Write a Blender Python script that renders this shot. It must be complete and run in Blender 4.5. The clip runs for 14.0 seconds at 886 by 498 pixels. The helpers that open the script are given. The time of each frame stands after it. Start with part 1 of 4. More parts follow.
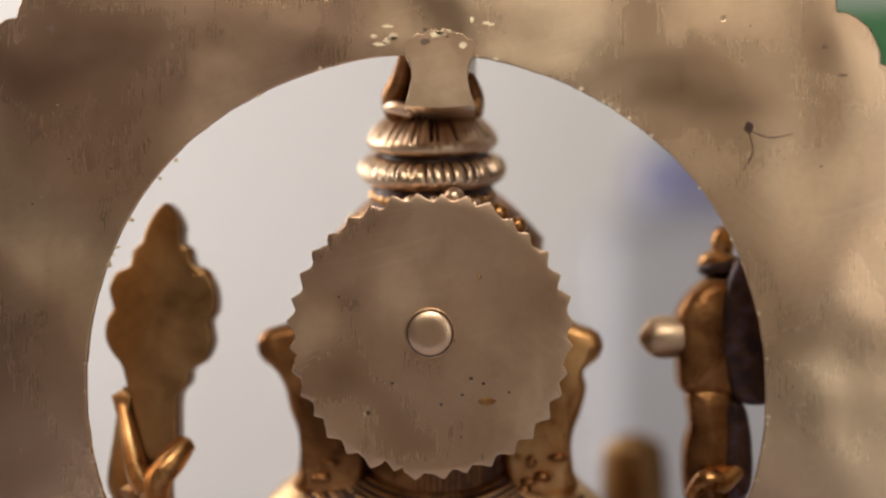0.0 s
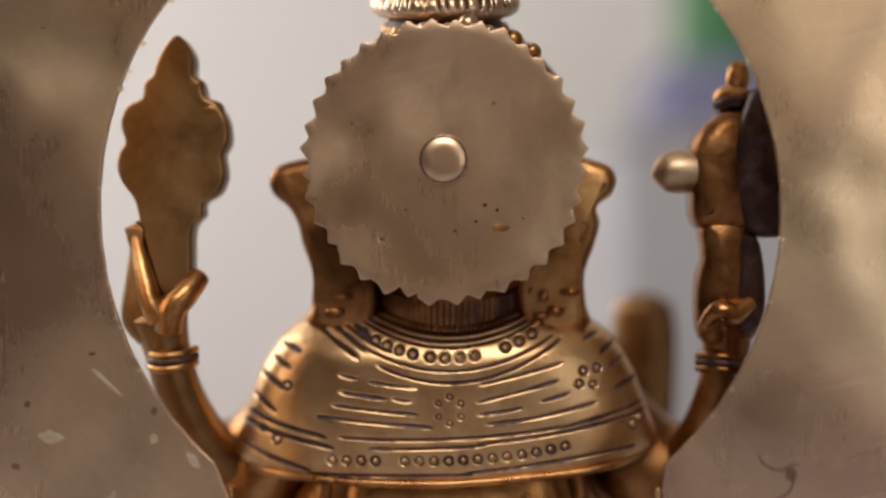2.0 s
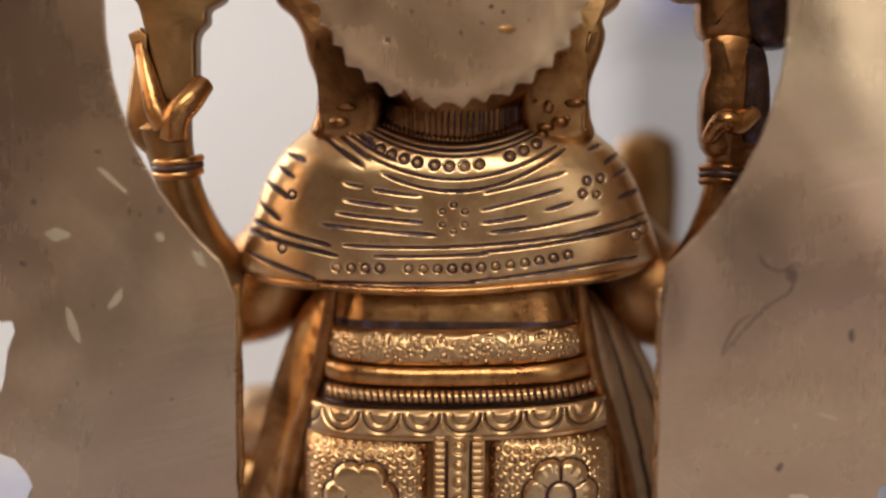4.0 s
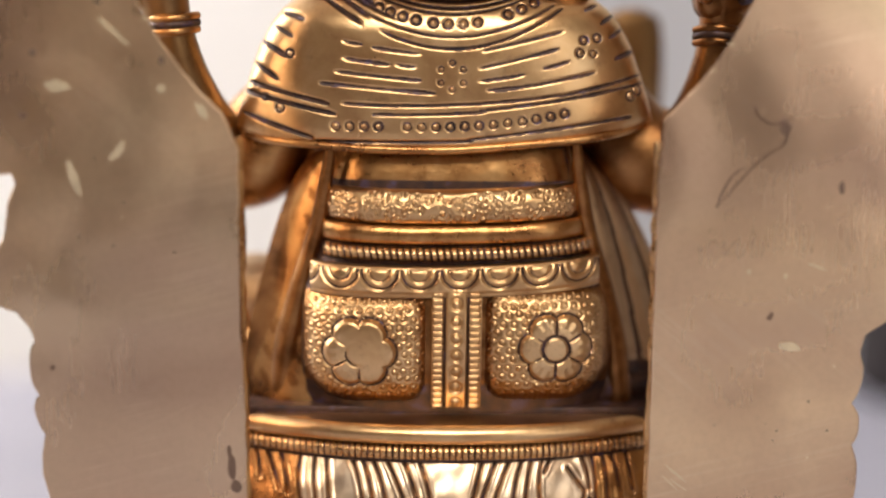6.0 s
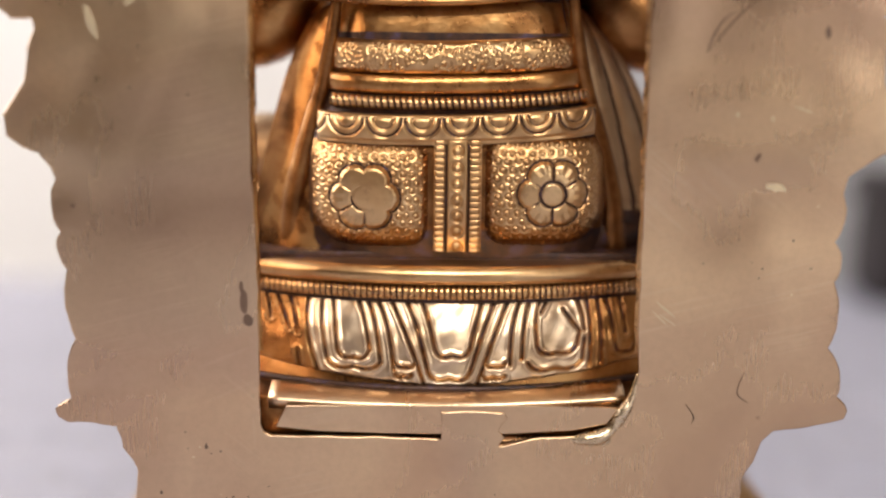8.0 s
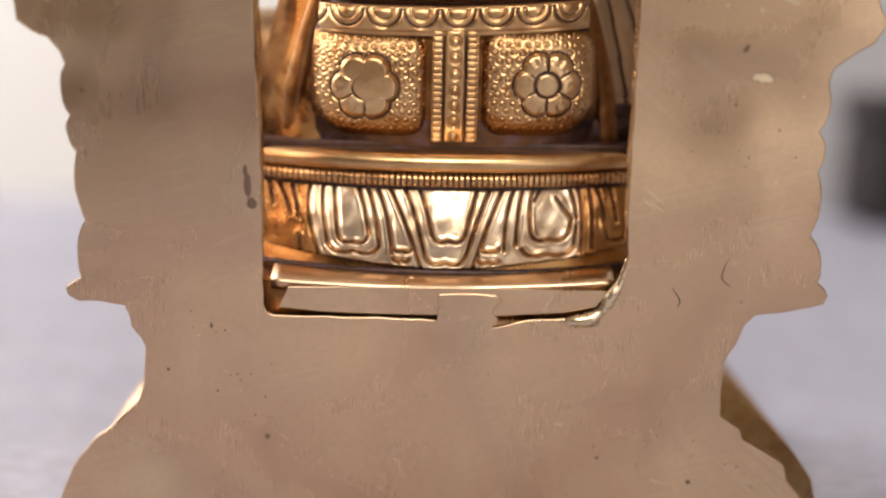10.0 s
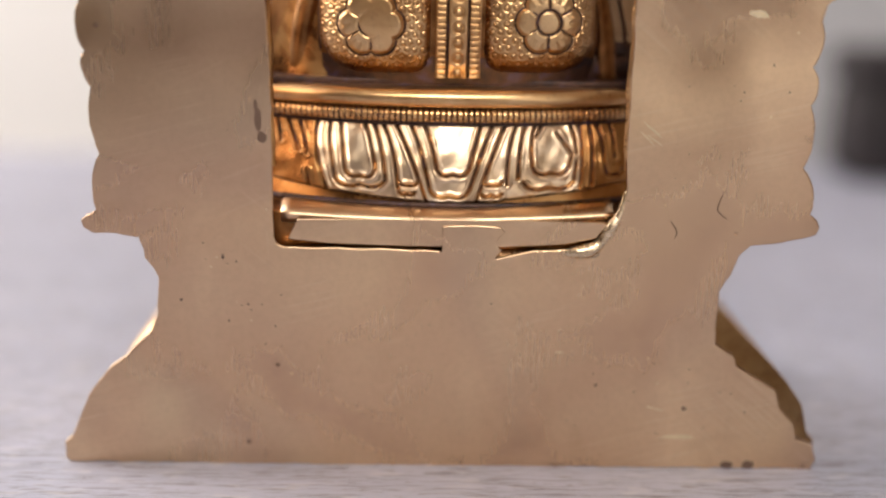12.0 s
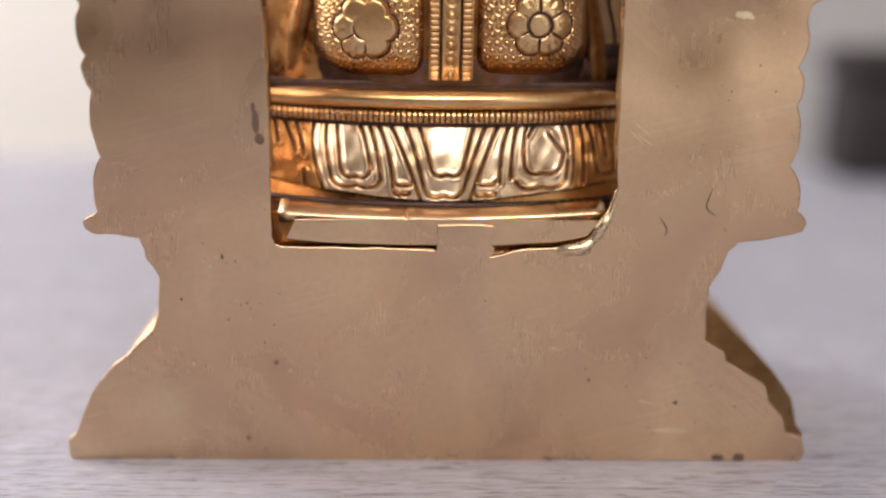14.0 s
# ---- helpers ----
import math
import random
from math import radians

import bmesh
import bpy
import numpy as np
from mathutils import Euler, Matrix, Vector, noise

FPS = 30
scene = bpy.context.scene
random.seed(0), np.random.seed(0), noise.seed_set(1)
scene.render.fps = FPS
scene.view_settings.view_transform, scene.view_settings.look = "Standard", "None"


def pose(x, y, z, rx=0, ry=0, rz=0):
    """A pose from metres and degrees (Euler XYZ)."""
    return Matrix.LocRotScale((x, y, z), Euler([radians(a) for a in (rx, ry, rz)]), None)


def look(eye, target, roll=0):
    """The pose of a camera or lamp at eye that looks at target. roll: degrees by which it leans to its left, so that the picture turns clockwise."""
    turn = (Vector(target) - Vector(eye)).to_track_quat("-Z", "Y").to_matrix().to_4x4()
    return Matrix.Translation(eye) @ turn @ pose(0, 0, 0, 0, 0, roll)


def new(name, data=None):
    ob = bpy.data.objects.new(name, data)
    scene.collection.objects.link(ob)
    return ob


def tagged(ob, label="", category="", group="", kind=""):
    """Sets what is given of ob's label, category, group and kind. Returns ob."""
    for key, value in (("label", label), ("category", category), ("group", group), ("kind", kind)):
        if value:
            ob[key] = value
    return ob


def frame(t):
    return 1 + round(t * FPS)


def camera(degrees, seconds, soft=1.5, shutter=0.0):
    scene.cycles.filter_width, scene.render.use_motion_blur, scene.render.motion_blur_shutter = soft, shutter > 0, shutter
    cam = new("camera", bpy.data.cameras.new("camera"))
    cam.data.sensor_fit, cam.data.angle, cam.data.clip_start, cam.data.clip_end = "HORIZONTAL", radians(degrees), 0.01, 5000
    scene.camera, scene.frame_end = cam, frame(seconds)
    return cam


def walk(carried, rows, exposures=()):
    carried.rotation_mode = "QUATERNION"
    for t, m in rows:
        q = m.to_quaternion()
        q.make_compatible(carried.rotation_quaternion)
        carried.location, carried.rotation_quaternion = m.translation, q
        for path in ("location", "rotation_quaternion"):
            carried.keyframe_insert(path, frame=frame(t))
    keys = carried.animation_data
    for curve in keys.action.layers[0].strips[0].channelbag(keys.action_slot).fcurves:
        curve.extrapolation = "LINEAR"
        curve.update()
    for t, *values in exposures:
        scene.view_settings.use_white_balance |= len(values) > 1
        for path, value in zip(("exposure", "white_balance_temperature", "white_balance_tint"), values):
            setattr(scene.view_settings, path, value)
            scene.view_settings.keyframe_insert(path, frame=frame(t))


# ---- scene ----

# ---------- camera ----------
PATH = [
    (0, (0.0091, -0.2414, 0.2468), (0.0010, 0.0583, 0.2570), -0.11),
    (0.5, (0.0081, -0.2417, 0.2404), (-0.0007, 0.0581, 0.2481), -0.14),
    (1, (0.0060, -0.2416, 0.2348), (-0.0017, 0.0583, 0.2388), -0.18),
    (1.5, (0.0061, -0.2410, 0.2284), (-0.0020, 0.0589, 0.2284), -0.09),
    (2, (0.0064, -0.2404, 0.2205), (-0.0021, 0.0595, 0.2176), -0.08),
    (2.5, (0.0064, -0.2404, 0.2142), (-0.0027, 0.0593, 0.2057), 0.09),
    (3, (0.0075, -0.2408, 0.2067), (-0.0035, 0.0588, 0.1939), 0.28),
    (5.5, (-0.0039, -0.2451, 0.1812), (-0.0009, 0.0528, 0.1452), 0.61),
    (6, (-0.0062, -0.2469, 0.1766), (-0.0005, 0.0506, 0.1382), 0.63),
    (6.5, (-0.0051, -0.2499, 0.1723), (-0.0008, 0.0471, 0.1306), 0.71),
    (7, (-0.0057, -0.2534, 0.1679), (-0.0009, 0.0428, 0.1209), 0.71),
    (7.5, (-0.0050, -0.2577, 0.1619), (-0.0020, 0.0381, 0.1119), 0.69),
    (8, (-0.0040, -0.2620, 0.1555), (-0.0010, 0.0333, 0.1028), 0.64),
    (8.5, (-0.0035, -0.2652, 0.1512), (0.0003, 0.0294, 0.0947), 0.82),
    (11, (-0.0071, -0.2798, 0.1409), (-0.0019, 0.0112, 0.0682), 1.40),
    (11.5, (-0.0085, -0.2824, 0.1387), (-0.0020, 0.0082, 0.0645), 1.43),
    (12, (-0.0082, -0.2846, 0.1380), (-0.0009, 0.0056, 0.0620), 1.23),
    (12.5, (-0.0077, -0.2872, 0.1376), (-0.0003, 0.0029, 0.0616), 1.08),
    (13, (-0.0070, -0.2897, 0.1377), (-0.0000, 0.0006, 0.0622), 0.96),
    (13.5, (-0.0068, -0.2907, 0.1382), (0.0002, -0.0005, 0.0628), 0.84),
    (14, (-0.0076, -0.2907, 0.1384), (0.0003, -0.0004, 0.0632), 0.83),
]
cam = camera(42.0, 14.0, soft=2.3)
walk(cam, [(t, look(eye, target, roll)) for t, eye, target, roll in PATH],
     exposures=[(0.0, -0.46), (1.5, -0.5), (3.0, -0.54), (5.5, 0.12), (6.5, 0.19), (8.5, 0.17), (11.0, 0.13), (14.0, 0.1)])

# ---------- light ----------
world = bpy.data.worlds.new("world")
scene.world = world
world.use_nodes = True
world.node_tree.nodes["Background"].inputs[0].default_value = (0.75, 0.82, 1.0, 1)
world.node_tree.nodes["Background"].inputs[1].default_value = 0.15


def area_lamp(name, eye, target, sx, sy, watts, colour):
    data = bpy.data.lights.new(name, "AREA")
    data.shape, data.size, data.size_y, data.energy, data.color = "RECTANGLE", sx, sy, watts, colour
    ob = new(name, data)
    ob.matrix_world = look(eye, target)
    return ob


# Added lamp, no such window is known: it brightens the cream wall.
area_lamp("backdrop_fill_light", (-1.5, 0.72, 1.0), (0.25, 1.1, 0.15), 1.2, 1.2, 37.5, (1.0, 0.955, 0.92))
# Unseen window, inferred from the sheen on the plate's right side.
area_lamp("side_window_light", (1.0, -1.93, 0.46), (0.3, 0.0, 0.2), 1.1, 1.0, 6.2, (1.0, 0.97, 0.94))
# Unseen softbox behind the camera, inferred from highlights on the petals.
area_lamp("softbox_light", (0.05, -1.45, 1.45), (0.0, 0.0, 0.1), 1.0, 0.6, 26, (1.0, 0.93, 0.84))

# ---------- materials ----------


class Nodes:
    """A small helper round one node material."""

    def __init__(self, name):
        self.mat = bpy.data.materials.new(name)
        self.mat.use_nodes = True
        self.tree = self.mat.node_tree
        self.bsdf = self.tree.nodes["Principled BSDF"]
        self.coord = self.tree.nodes.new("ShaderNodeTexCoord")

    def link(self, a, b):
        self.tree.links.new(a, b)

    def mapped(self, scale, turn=0.0):
        m = self.tree.nodes.new("ShaderNodeMapping")
        m.vector_type = "TEXTURE" if turn else "POINT"
        if turn:
            scale = tuple(1.0 / s for s in scale)
            m.inputs["Rotation"].default_value = (0, radians(turn), 0)
        m.inputs["Scale"].default_value = scale
        self.link(self.coord.outputs["Object"], m.inputs["Vector"])
        return m.outputs["Vector"]

    def noise(self, scale, detail=4, rough=0.55, stretch=(1, 1, 1), warp=0.0, turn=0.0):
        n = self.tree.nodes.new("ShaderNodeTexNoise")
        n.inputs["Scale"].default_value = scale
        n.inputs["Detail"].default_value = detail
        n.inputs["Roughness"].default_value = rough
        n.inputs["Distortion"].default_value = warp
        self.link(self.mapped(stretch, turn), n.inputs["Vector"])
        return n.outputs["Fac"]

    def spots(self, scale, stretch=(1, 1, 1)):
        n = self.tree.nodes.new("ShaderNodeTexVoronoi")
        n.inputs["Scale"].default_value = scale
        self.link(self.mapped(stretch), n.inputs["Vector"])
        return n.outputs["Distance"]

    def ramp(self, fac, stops):
        r = self.tree.nodes.new("ShaderNodeValToRGB")
        while len(r.color_ramp.elements) < len(stops):
            r.color_ramp.elements.new(0.5)
        for e, (p, c) in zip(r.color_ramp.elements, stops):
            e.position = p
            e.color = (*c, 1) if len(c) == 3 else (c[0], c[0], c[0], 1)
        self.link(fac, r.inputs["Fac"])
        return r.outputs["Color"]

    def mix(self, fac, a, b, mode="MIX"):
        m = self.tree.nodes.new("ShaderNodeMix")
        m.data_type, m.blend_type = "RGBA", mode
        for value, socket in ((fac, m.inputs[0]), (a, m.inputs[6]), (b, m.inputs[7])):
            if hasattr(value, "is_linked"):
                self.link(value, socket)
            elif isinstance(value, tuple):
                socket.default_value = (*value, 1)
            else:
                socket.default_value = value
        return m.outputs[2]

    def maths(self, op, a, b):
        m = self.tree.nodes.new("ShaderNodeMath")
        m.operation = op
        for value, socket in ((a, m.inputs[0]), (b, m.inputs[1])):
            if hasattr(value, "is_linked"):
                self.link(value, socket)
            else:
                socket.default_value = value
        return m.outputs[0]

    def bump(self, height, strength, distance, before=None):
        b = self.tree.nodes.new("ShaderNodeBump")
        b.inputs["Strength"].default_value = strength
        b.inputs["Distance"].default_value = distance
        self.link(height, b.inputs["Height"])
        if before is not None:
            self.link(before, b.inputs["Normal"])
        return b.outputs["Normal"]

    def done(self, colour=None, rough=None, metal=0.0, normal=None):
        for value, key in ((colour, "Base Color"), (rough, "Roughness"), (metal, "Metallic"), (normal, "Normal")):
            if value is None:
                continue
            if hasattr(value, "is_linked"):
                self.link(value, self.bsdf.inputs[key])
            elif isinstance(value, tuple):
                self.bsdf.inputs[key].default_value = (*value, 1)
            else:
                self.bsdf.inputs[key].default_value = value
        return self.mat


def plate_brass():
    """Hand-filed flat brass: dull, with soft waves, brushing, brown tarnish and pits."""
    n = Nodes("filed_brass")
    cloud = n.noise(26, 4, 0.5, warp=0.5)
    tarnish = n.noise(45, 2, 0.5, warp=0.6)
    broad = n.noise(9, 3, 0.5)
    colour = n.ramp(cloud, [(0.28, (0.52, 0.33, 0.215)), (0.43, (0.63, 0.42, 0.27)), (0.57, (0.68, 0.475, 0.31)), (0.74, (0.79, 0.575, 0.375))])
    colour = n.mix(n.ramp(tarnish, [(0.62, (0.0,)), (0.78, (0.16,))]), colour, (0.36, 0.215, 0.12))
    colour = n.mix(n.ramp(broad, [(0.42, (0.0,)), (0.65, (0.6,))]), colour, (0.82, 0.595, 0.355))
    colour = n.mix(n.ramp(n.noise(13, 3, 0.45, warp=0.8), [(0.50, (0.0,)), (0.66, (0.6,))]), colour, (0.67, 0.53, 0.35))
    colour = n.mix(n.ramp(n.noise(15, 3, 0.45, warp=0.9), [(0.50, (0.0,)), (0.66, (0.6,))]), colour, (0.50, 0.33, 0.24))
    pits = n.ramp(n.spots(95), [(0.05, (1.0,)), (0.085, (0.0,))])
    rare = n.ramp(n.noise(70, 2, 0.5), [(0.55, (0.0,)), (0.62, (1.0,))])
    pit = n.mix(1.0, pits, rare, "MULTIPLY")
    colour = n.mix(pit, colour, (0.12, 0.07, 0.05))
    fine = n.noise(520, 4, 0.65)
    colour = n.mix(n.ramp(fine, [(0.42, (0.0,)), (0.68, (0.12,))]), colour, (0.36, 0.23, 0.14))
    marks = []
    for turn, along, seed_scale, low in ((38, 0.09, 330, 0.68), (-25, 0.08, 410, 0.69), (82, 0.09, 370, 0.68), (8, 0.1, 260, 0.70)):
        line = n.ramp(n.noise(seed_scale, 1.5, 0.5, stretch=(along, 1.0, 1.0), turn=turn), [(low, (0.0,)), (low + 0.035, (1.0,))])
        patch = n.ramp(n.noise(17 + turn * 0.05, 2, 0.5), [(0.45, (0.0,)), (0.6, (1.0,))])
        marks.append(n.mix(1.0, line, patch, "MULTIPLY"))
    hair = n.ramp(n.noise(900, 2, 0.6, stretch=(0.04, 1.0, 1.0), turn=-14), [(0.5, (0.0,)), (0.72, (1.0,))])
    hair = n.mix(1.0, hair, n.ramp(n.noise(27, 2, 0.5), [(0.52, (0.0,)), (0.64, (1.0,))]), "MULTIPLY")
    hair_b = n.ramp(n.noise(850, 2, 0.6, stretch=(0.04, 1.0, 1.0), turn=40), [(0.5, (0.0,)), (0.72, (1.0,))])
    hair_b = n.mix(1.0, hair_b, n.ramp(n.noise(21, 2, 0.5), [(0.55, (0.0,)), (0.66, (1.0,))]), "MULTIPLY")
    colour = n.mix(n.mix(1.0, n.mix(1.0, hair, hair_b, "ADD"), (0.35, 0.35, 0.35), "MULTIPLY"), colour, (0.82, 0.66, 0.46))
    scratch = n.mix(1.0, n.mix(1.0, marks[0], marks[1], "ADD"), n.mix(1.0, marks[2], marks[3], "ADD"), "ADD")
    colour = n.mix(n.mix(1.0, scratch, (0.12, 0.12, 0.12), "MULTIPLY"), colour, (0.80, 0.64, 0.45))
    brushed = n.noise(150, 4, 0.65, stretch=(9.0, 1.0, 0.7), warp=0.25)
    rough = n.ramp(n.mix(0.15, cloud, brushed), [(0.32, (0.19,)), (0.7, (0.42,))])
    normal = n.bump(n.noise(15, 2, 0.4, warp=0.3), 1.0, 0.0045)
    normal = n.bump(brushed, 0.012, 0.0003, normal)
    normal = n.bump(n.maths("SUBTRACT", 1.0, pit), 0.25, 0.0004, normal)
    normal = n.bump(fine, 0.06, 0.0003, normal)
    return n.done(colour, rough, 1.0, normal)


def cast_brass(name, low, mid, high, rough0, rough1, stain=0.5, pitted=0.22):
    """Cast brass with a warm burnished face and brown patina in patches."""
    n = Nodes(name)
    cloud = n.noise(75, 6, 0.62, warp=0.4)
    colour = n.ramp(cloud, [(0.32, low), (0.5, mid), (0.68, high)])
    colour = n.mix(n.ramp(n.noise(190, 5, 0.7), [(0.56, (0.0,)), (0.72, (stain,))]), colour, (0.17, 0.075, 0.03))
    grain = n.noise(900, 4, 0.6)
    rough = n.ramp(n.mix(0.5, cloud, grain), [(0.3, (rough0,)), (0.7, (rough1,))])
    normal = n.bump(n.noise(200, 4, 0.55), pitted, 0.0006)
    normal = n.bump(grain, 0.12, 0.0001, normal)
    return n.done(colour, rough, 1.0, normal)


# Dark patina in cuts; also the black painted as shade in recesses.
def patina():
    n = Nodes("dark_patina_and_shade")
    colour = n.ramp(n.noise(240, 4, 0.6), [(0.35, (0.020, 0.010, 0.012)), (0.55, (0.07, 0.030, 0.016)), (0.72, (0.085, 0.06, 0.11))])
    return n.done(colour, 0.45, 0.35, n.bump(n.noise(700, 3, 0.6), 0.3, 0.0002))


def bare(name, colour, rough, metal=1.0):
    n = Nodes(name)
    c = n.mix(n.noise(300, 4, 0.6), colour, tuple(0.7 * v for v in colour))
    return n.done(c, rough, metal, n.bump(n.noise(500, 3, 0.6), 0.4, 0.0003))


def table_wood():
    """Whitewashed grey wood with long dark grain."""
    n = Nodes("whitewashed_wood")
    broad = n.noise(9, 4, 0.6, stretch=(0.5, 3.0, 1.0))
    grain = n.noise(260, 6, 0.7, stretch=(0.22, 2.6, 1.0), warp=0.8)
    colour = n.ramp(broad, [(0.3, (0.345, 0.355, 0.445)), (0.7, (0.45, 0.455, 0.555))])
    colour = n.mix(n.ramp(grain, [(0.5, (0.0,)), (0.64, (0.85,))]), colour, (0.19, 0.17, 0.185))
    fleck = n.noise(620, 5, 0.7, stretch=(0.16, 1.1, 1.0), warp=0.5)
    colour = n.mix(n.ramp(fleck, [(0.55, (0.0,)), (0.66, (0.8,))]), colour, (0.20, 0.17, 0.17))
    colour = n.mix(n.ramp(n.noise(300, 4, 0.6, stretch=(0.3, 1.0, 1.0)), [(0.55, (0.0,)), (0.7, (0.5,))]), colour, (0.60, 0.58, 0.60))
    return n.done(colour, n.ramp(grain, [(0.3, (0.42,)), (0.7, (0.6,))]), 0.0, n.bump(grain, 0.3, 0.0006))


def painted(name, dark, light, scale=6, rough=0.6):
    n = Nodes(name)
    colour = n.ramp(n.noise(scale, 4, 0.55), [(0.3, dark), (0.7, light)])
    return n.done(colour, rough, 0.0, n.bump(n.noise(scale * 40, 3, 0.6), 0.15, 0.001))


PLATE = plate_brass()
BRASS = cast_brass("burnished_brass", (0.50, 0.26, 0.10), (0.66, 0.405, 0.19), (0.78, 0.545, 0.30), 0.22, 0.36, 0.42)
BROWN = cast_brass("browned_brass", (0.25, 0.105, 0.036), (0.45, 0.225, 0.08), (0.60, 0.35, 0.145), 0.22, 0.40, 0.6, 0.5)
DULL = cast_brass("dull_brass", (0.42, 0.29, 0.18), (0.52, 0.37, 0.23), (0.62, 0.46, 0.31), 0.34, 0.50, 0.25)
DARK = patina()
CHIP = bare("bare_brass_chip", (0.95, 0.79, 0.53), 0.46)
SOLDER = cast_brass("bright_solder", (0.62, 0.46, 0.28), (0.78, 0.62, 0.42), (0.90, 0.76, 0.56), 0.2, 0.34, 0.25, 0.9)
TARNISH = bare("brown_tarnish", (0.22, 0.14, 0.10), 0.5, 0.6)
# Darker version of the brown for head, ears, arms and slit backing.
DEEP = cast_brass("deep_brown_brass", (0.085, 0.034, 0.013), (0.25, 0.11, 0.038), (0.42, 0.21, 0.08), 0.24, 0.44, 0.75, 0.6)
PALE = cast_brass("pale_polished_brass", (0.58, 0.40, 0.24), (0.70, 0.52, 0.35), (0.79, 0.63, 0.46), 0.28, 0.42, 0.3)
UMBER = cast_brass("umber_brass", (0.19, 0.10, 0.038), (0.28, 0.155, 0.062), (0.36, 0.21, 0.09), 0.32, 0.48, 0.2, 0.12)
SATIN = cast_brass("satin_brass", (0.52, 0.30, 0.135), (0.63, 0.395, 0.19), (0.72, 0.49, 0.265), 0.26, 0.38, 0.35, 0.14)
FIGURE_MATS = (BRASS, DARK, BROWN, PLATE, DEEP, DULL, PALE, SATIN, UMBER)
WOOD = table_wood()
WALL = painted("cream_wall", (0.87, 0.835, 0.81), (0.91, 0.88, 0.86), 2)
GREY = painted("grey_panel", (0.50, 0.50, 0.53), (0.56, 0.56, 0.59), 3)
ROOM = painted("dim_room_wall", (0.20, 0.165, 0.14), (0.30, 0.25, 0.21), 1.5)

# ---------- mesh helpers: lengths in millimetres ----------
MM = 0.001


class Acc:
    """Collects pieces of one mesh."""

    def __init__(self):
        self.verts, self.faces, self.mats, self.count = [], [], [], 0

    def add(self, verts, faces, mat=0):
        verts = np.asarray(verts, float).reshape(-1, 3)
        self.verts.append(verts)
        at = self.count
        self.faces += [tuple(i + at for i in f) for f in faces]
        self.mats += list(mat) if isinstance(mat, (list, np.ndarray)) else [mat] * len(faces)
        self.count += len(verts)

    def mesh(self, name, materials, smooth=True, origin=(0, 0, 0)):
        me = bpy.data.meshes.new(name)
        me.from_pydata(((np.concatenate(self.verts) - origin) * MM).tolist(), [], self.faces)
        for m in materials:
            me.materials.append(m)
        me.polygons.foreach_set("material_index", np.array(self.mats, np.int32))
        me.polygons.foreach_set("use_smooth", np.full(len(self.faces), smooth))
        bm = bmesh.new()
        bm.from_mesh(me)
        bmesh.ops.recalc_face_normals(bm, faces=bm.faces)
        bm.to_mesh(me)
        bm.free()
        return me


def loops_faces(n, rows, closed=True):
    out = []
    for r in range(rows - 1):
        for i in range(n if closed else n - 1):
            j = (i + 1) % n
            out.append((r * n + i, r * n + j, (r + 1) * n + j, (r + 1) * n + i))
    return out


def tube(acc, points, radii, mat=0, n=20, squash=1.0, ends=True):
    """A round limb through points, with a radius at each; squash flattens it in y."""
    pts = np.asarray(points, float)
    fine = np.linspace(0, len(pts) - 1, 6 * (len(pts) - 1) + 1)

    def smooth(values):
        values = np.asarray(values, float)
        out = []
        for s in fine:
            i = min(int(s), len(values) - 2)
            f = s - i
            p0, p1, p2, p3 = (values[max(i - 1, 0)], values[i], values[i + 1], values[min(i + 2, len(values) - 1)])
            out.append(0.5 * (2 * p1 + (p2 - p0) * f + (2 * p0 - 5 * p1 + 4 * p2 - p3) * f**2 + (3 * p1 - p0 - 3 * p2 + p3) * f**3))
        return np.array(out)

    centre, rad = smooth(pts), smooth(radii)
    along = np.gradient(centre, axis=0)
    along /= np.linalg.norm(along, axis=1)[:, None]
    rings = []
    for c, r, d in zip(centre, rad, along):
        side = np.cross(d, (0, 1, 0))
        side /= np.linalg.norm(side) + 1e-9
        up = np.cross(side, d)
        a = np.linspace(0, 2 * np.pi, n, endpoint=False)
        ring = c + max(r, 0.05) * (np.cos(a)[:, None] * side + np.sin(a)[:, None] * up * squash)
        rings.append(ring)
    if ends:
        rings = [rings[0] * 0.4 + centre[0] * 0.6 - along[0] * rad[0] * 0.35] + rings + [rings[-1] * 0.4 + centre[-1] * 0.6 + along[-1] * rad[-1] * 0.35]
    faces = loops_faces(n, len(rings))
    faces += [tuple(range(n))[::-1], tuple(range((len(rings) - 1) * n, len(rings) * n))]
    acc.add(np.concatenate(rings), faces, mat)


def ball(acc, c, r, mat=0, n=20, m=12):
    """An ellipsoid with radii r."""
    th = np.linspace(0.02, np.pi - 0.02, m)
    a = np.linspace(0, 2 * np.pi, n, endpoint=False)
    v = [(c[0] + r[0] * np.sin(t) * np.cos(p), c[1] + r[1] * np.sin(t) * np.sin(p), c[2] + r[2] * np.cos(t)) for t in th for p in a]
    acc.add(v, loops_faces(n, m) + [tuple(range(n))[::-1], tuple(range((m - 1) * n, m * n))], mat)


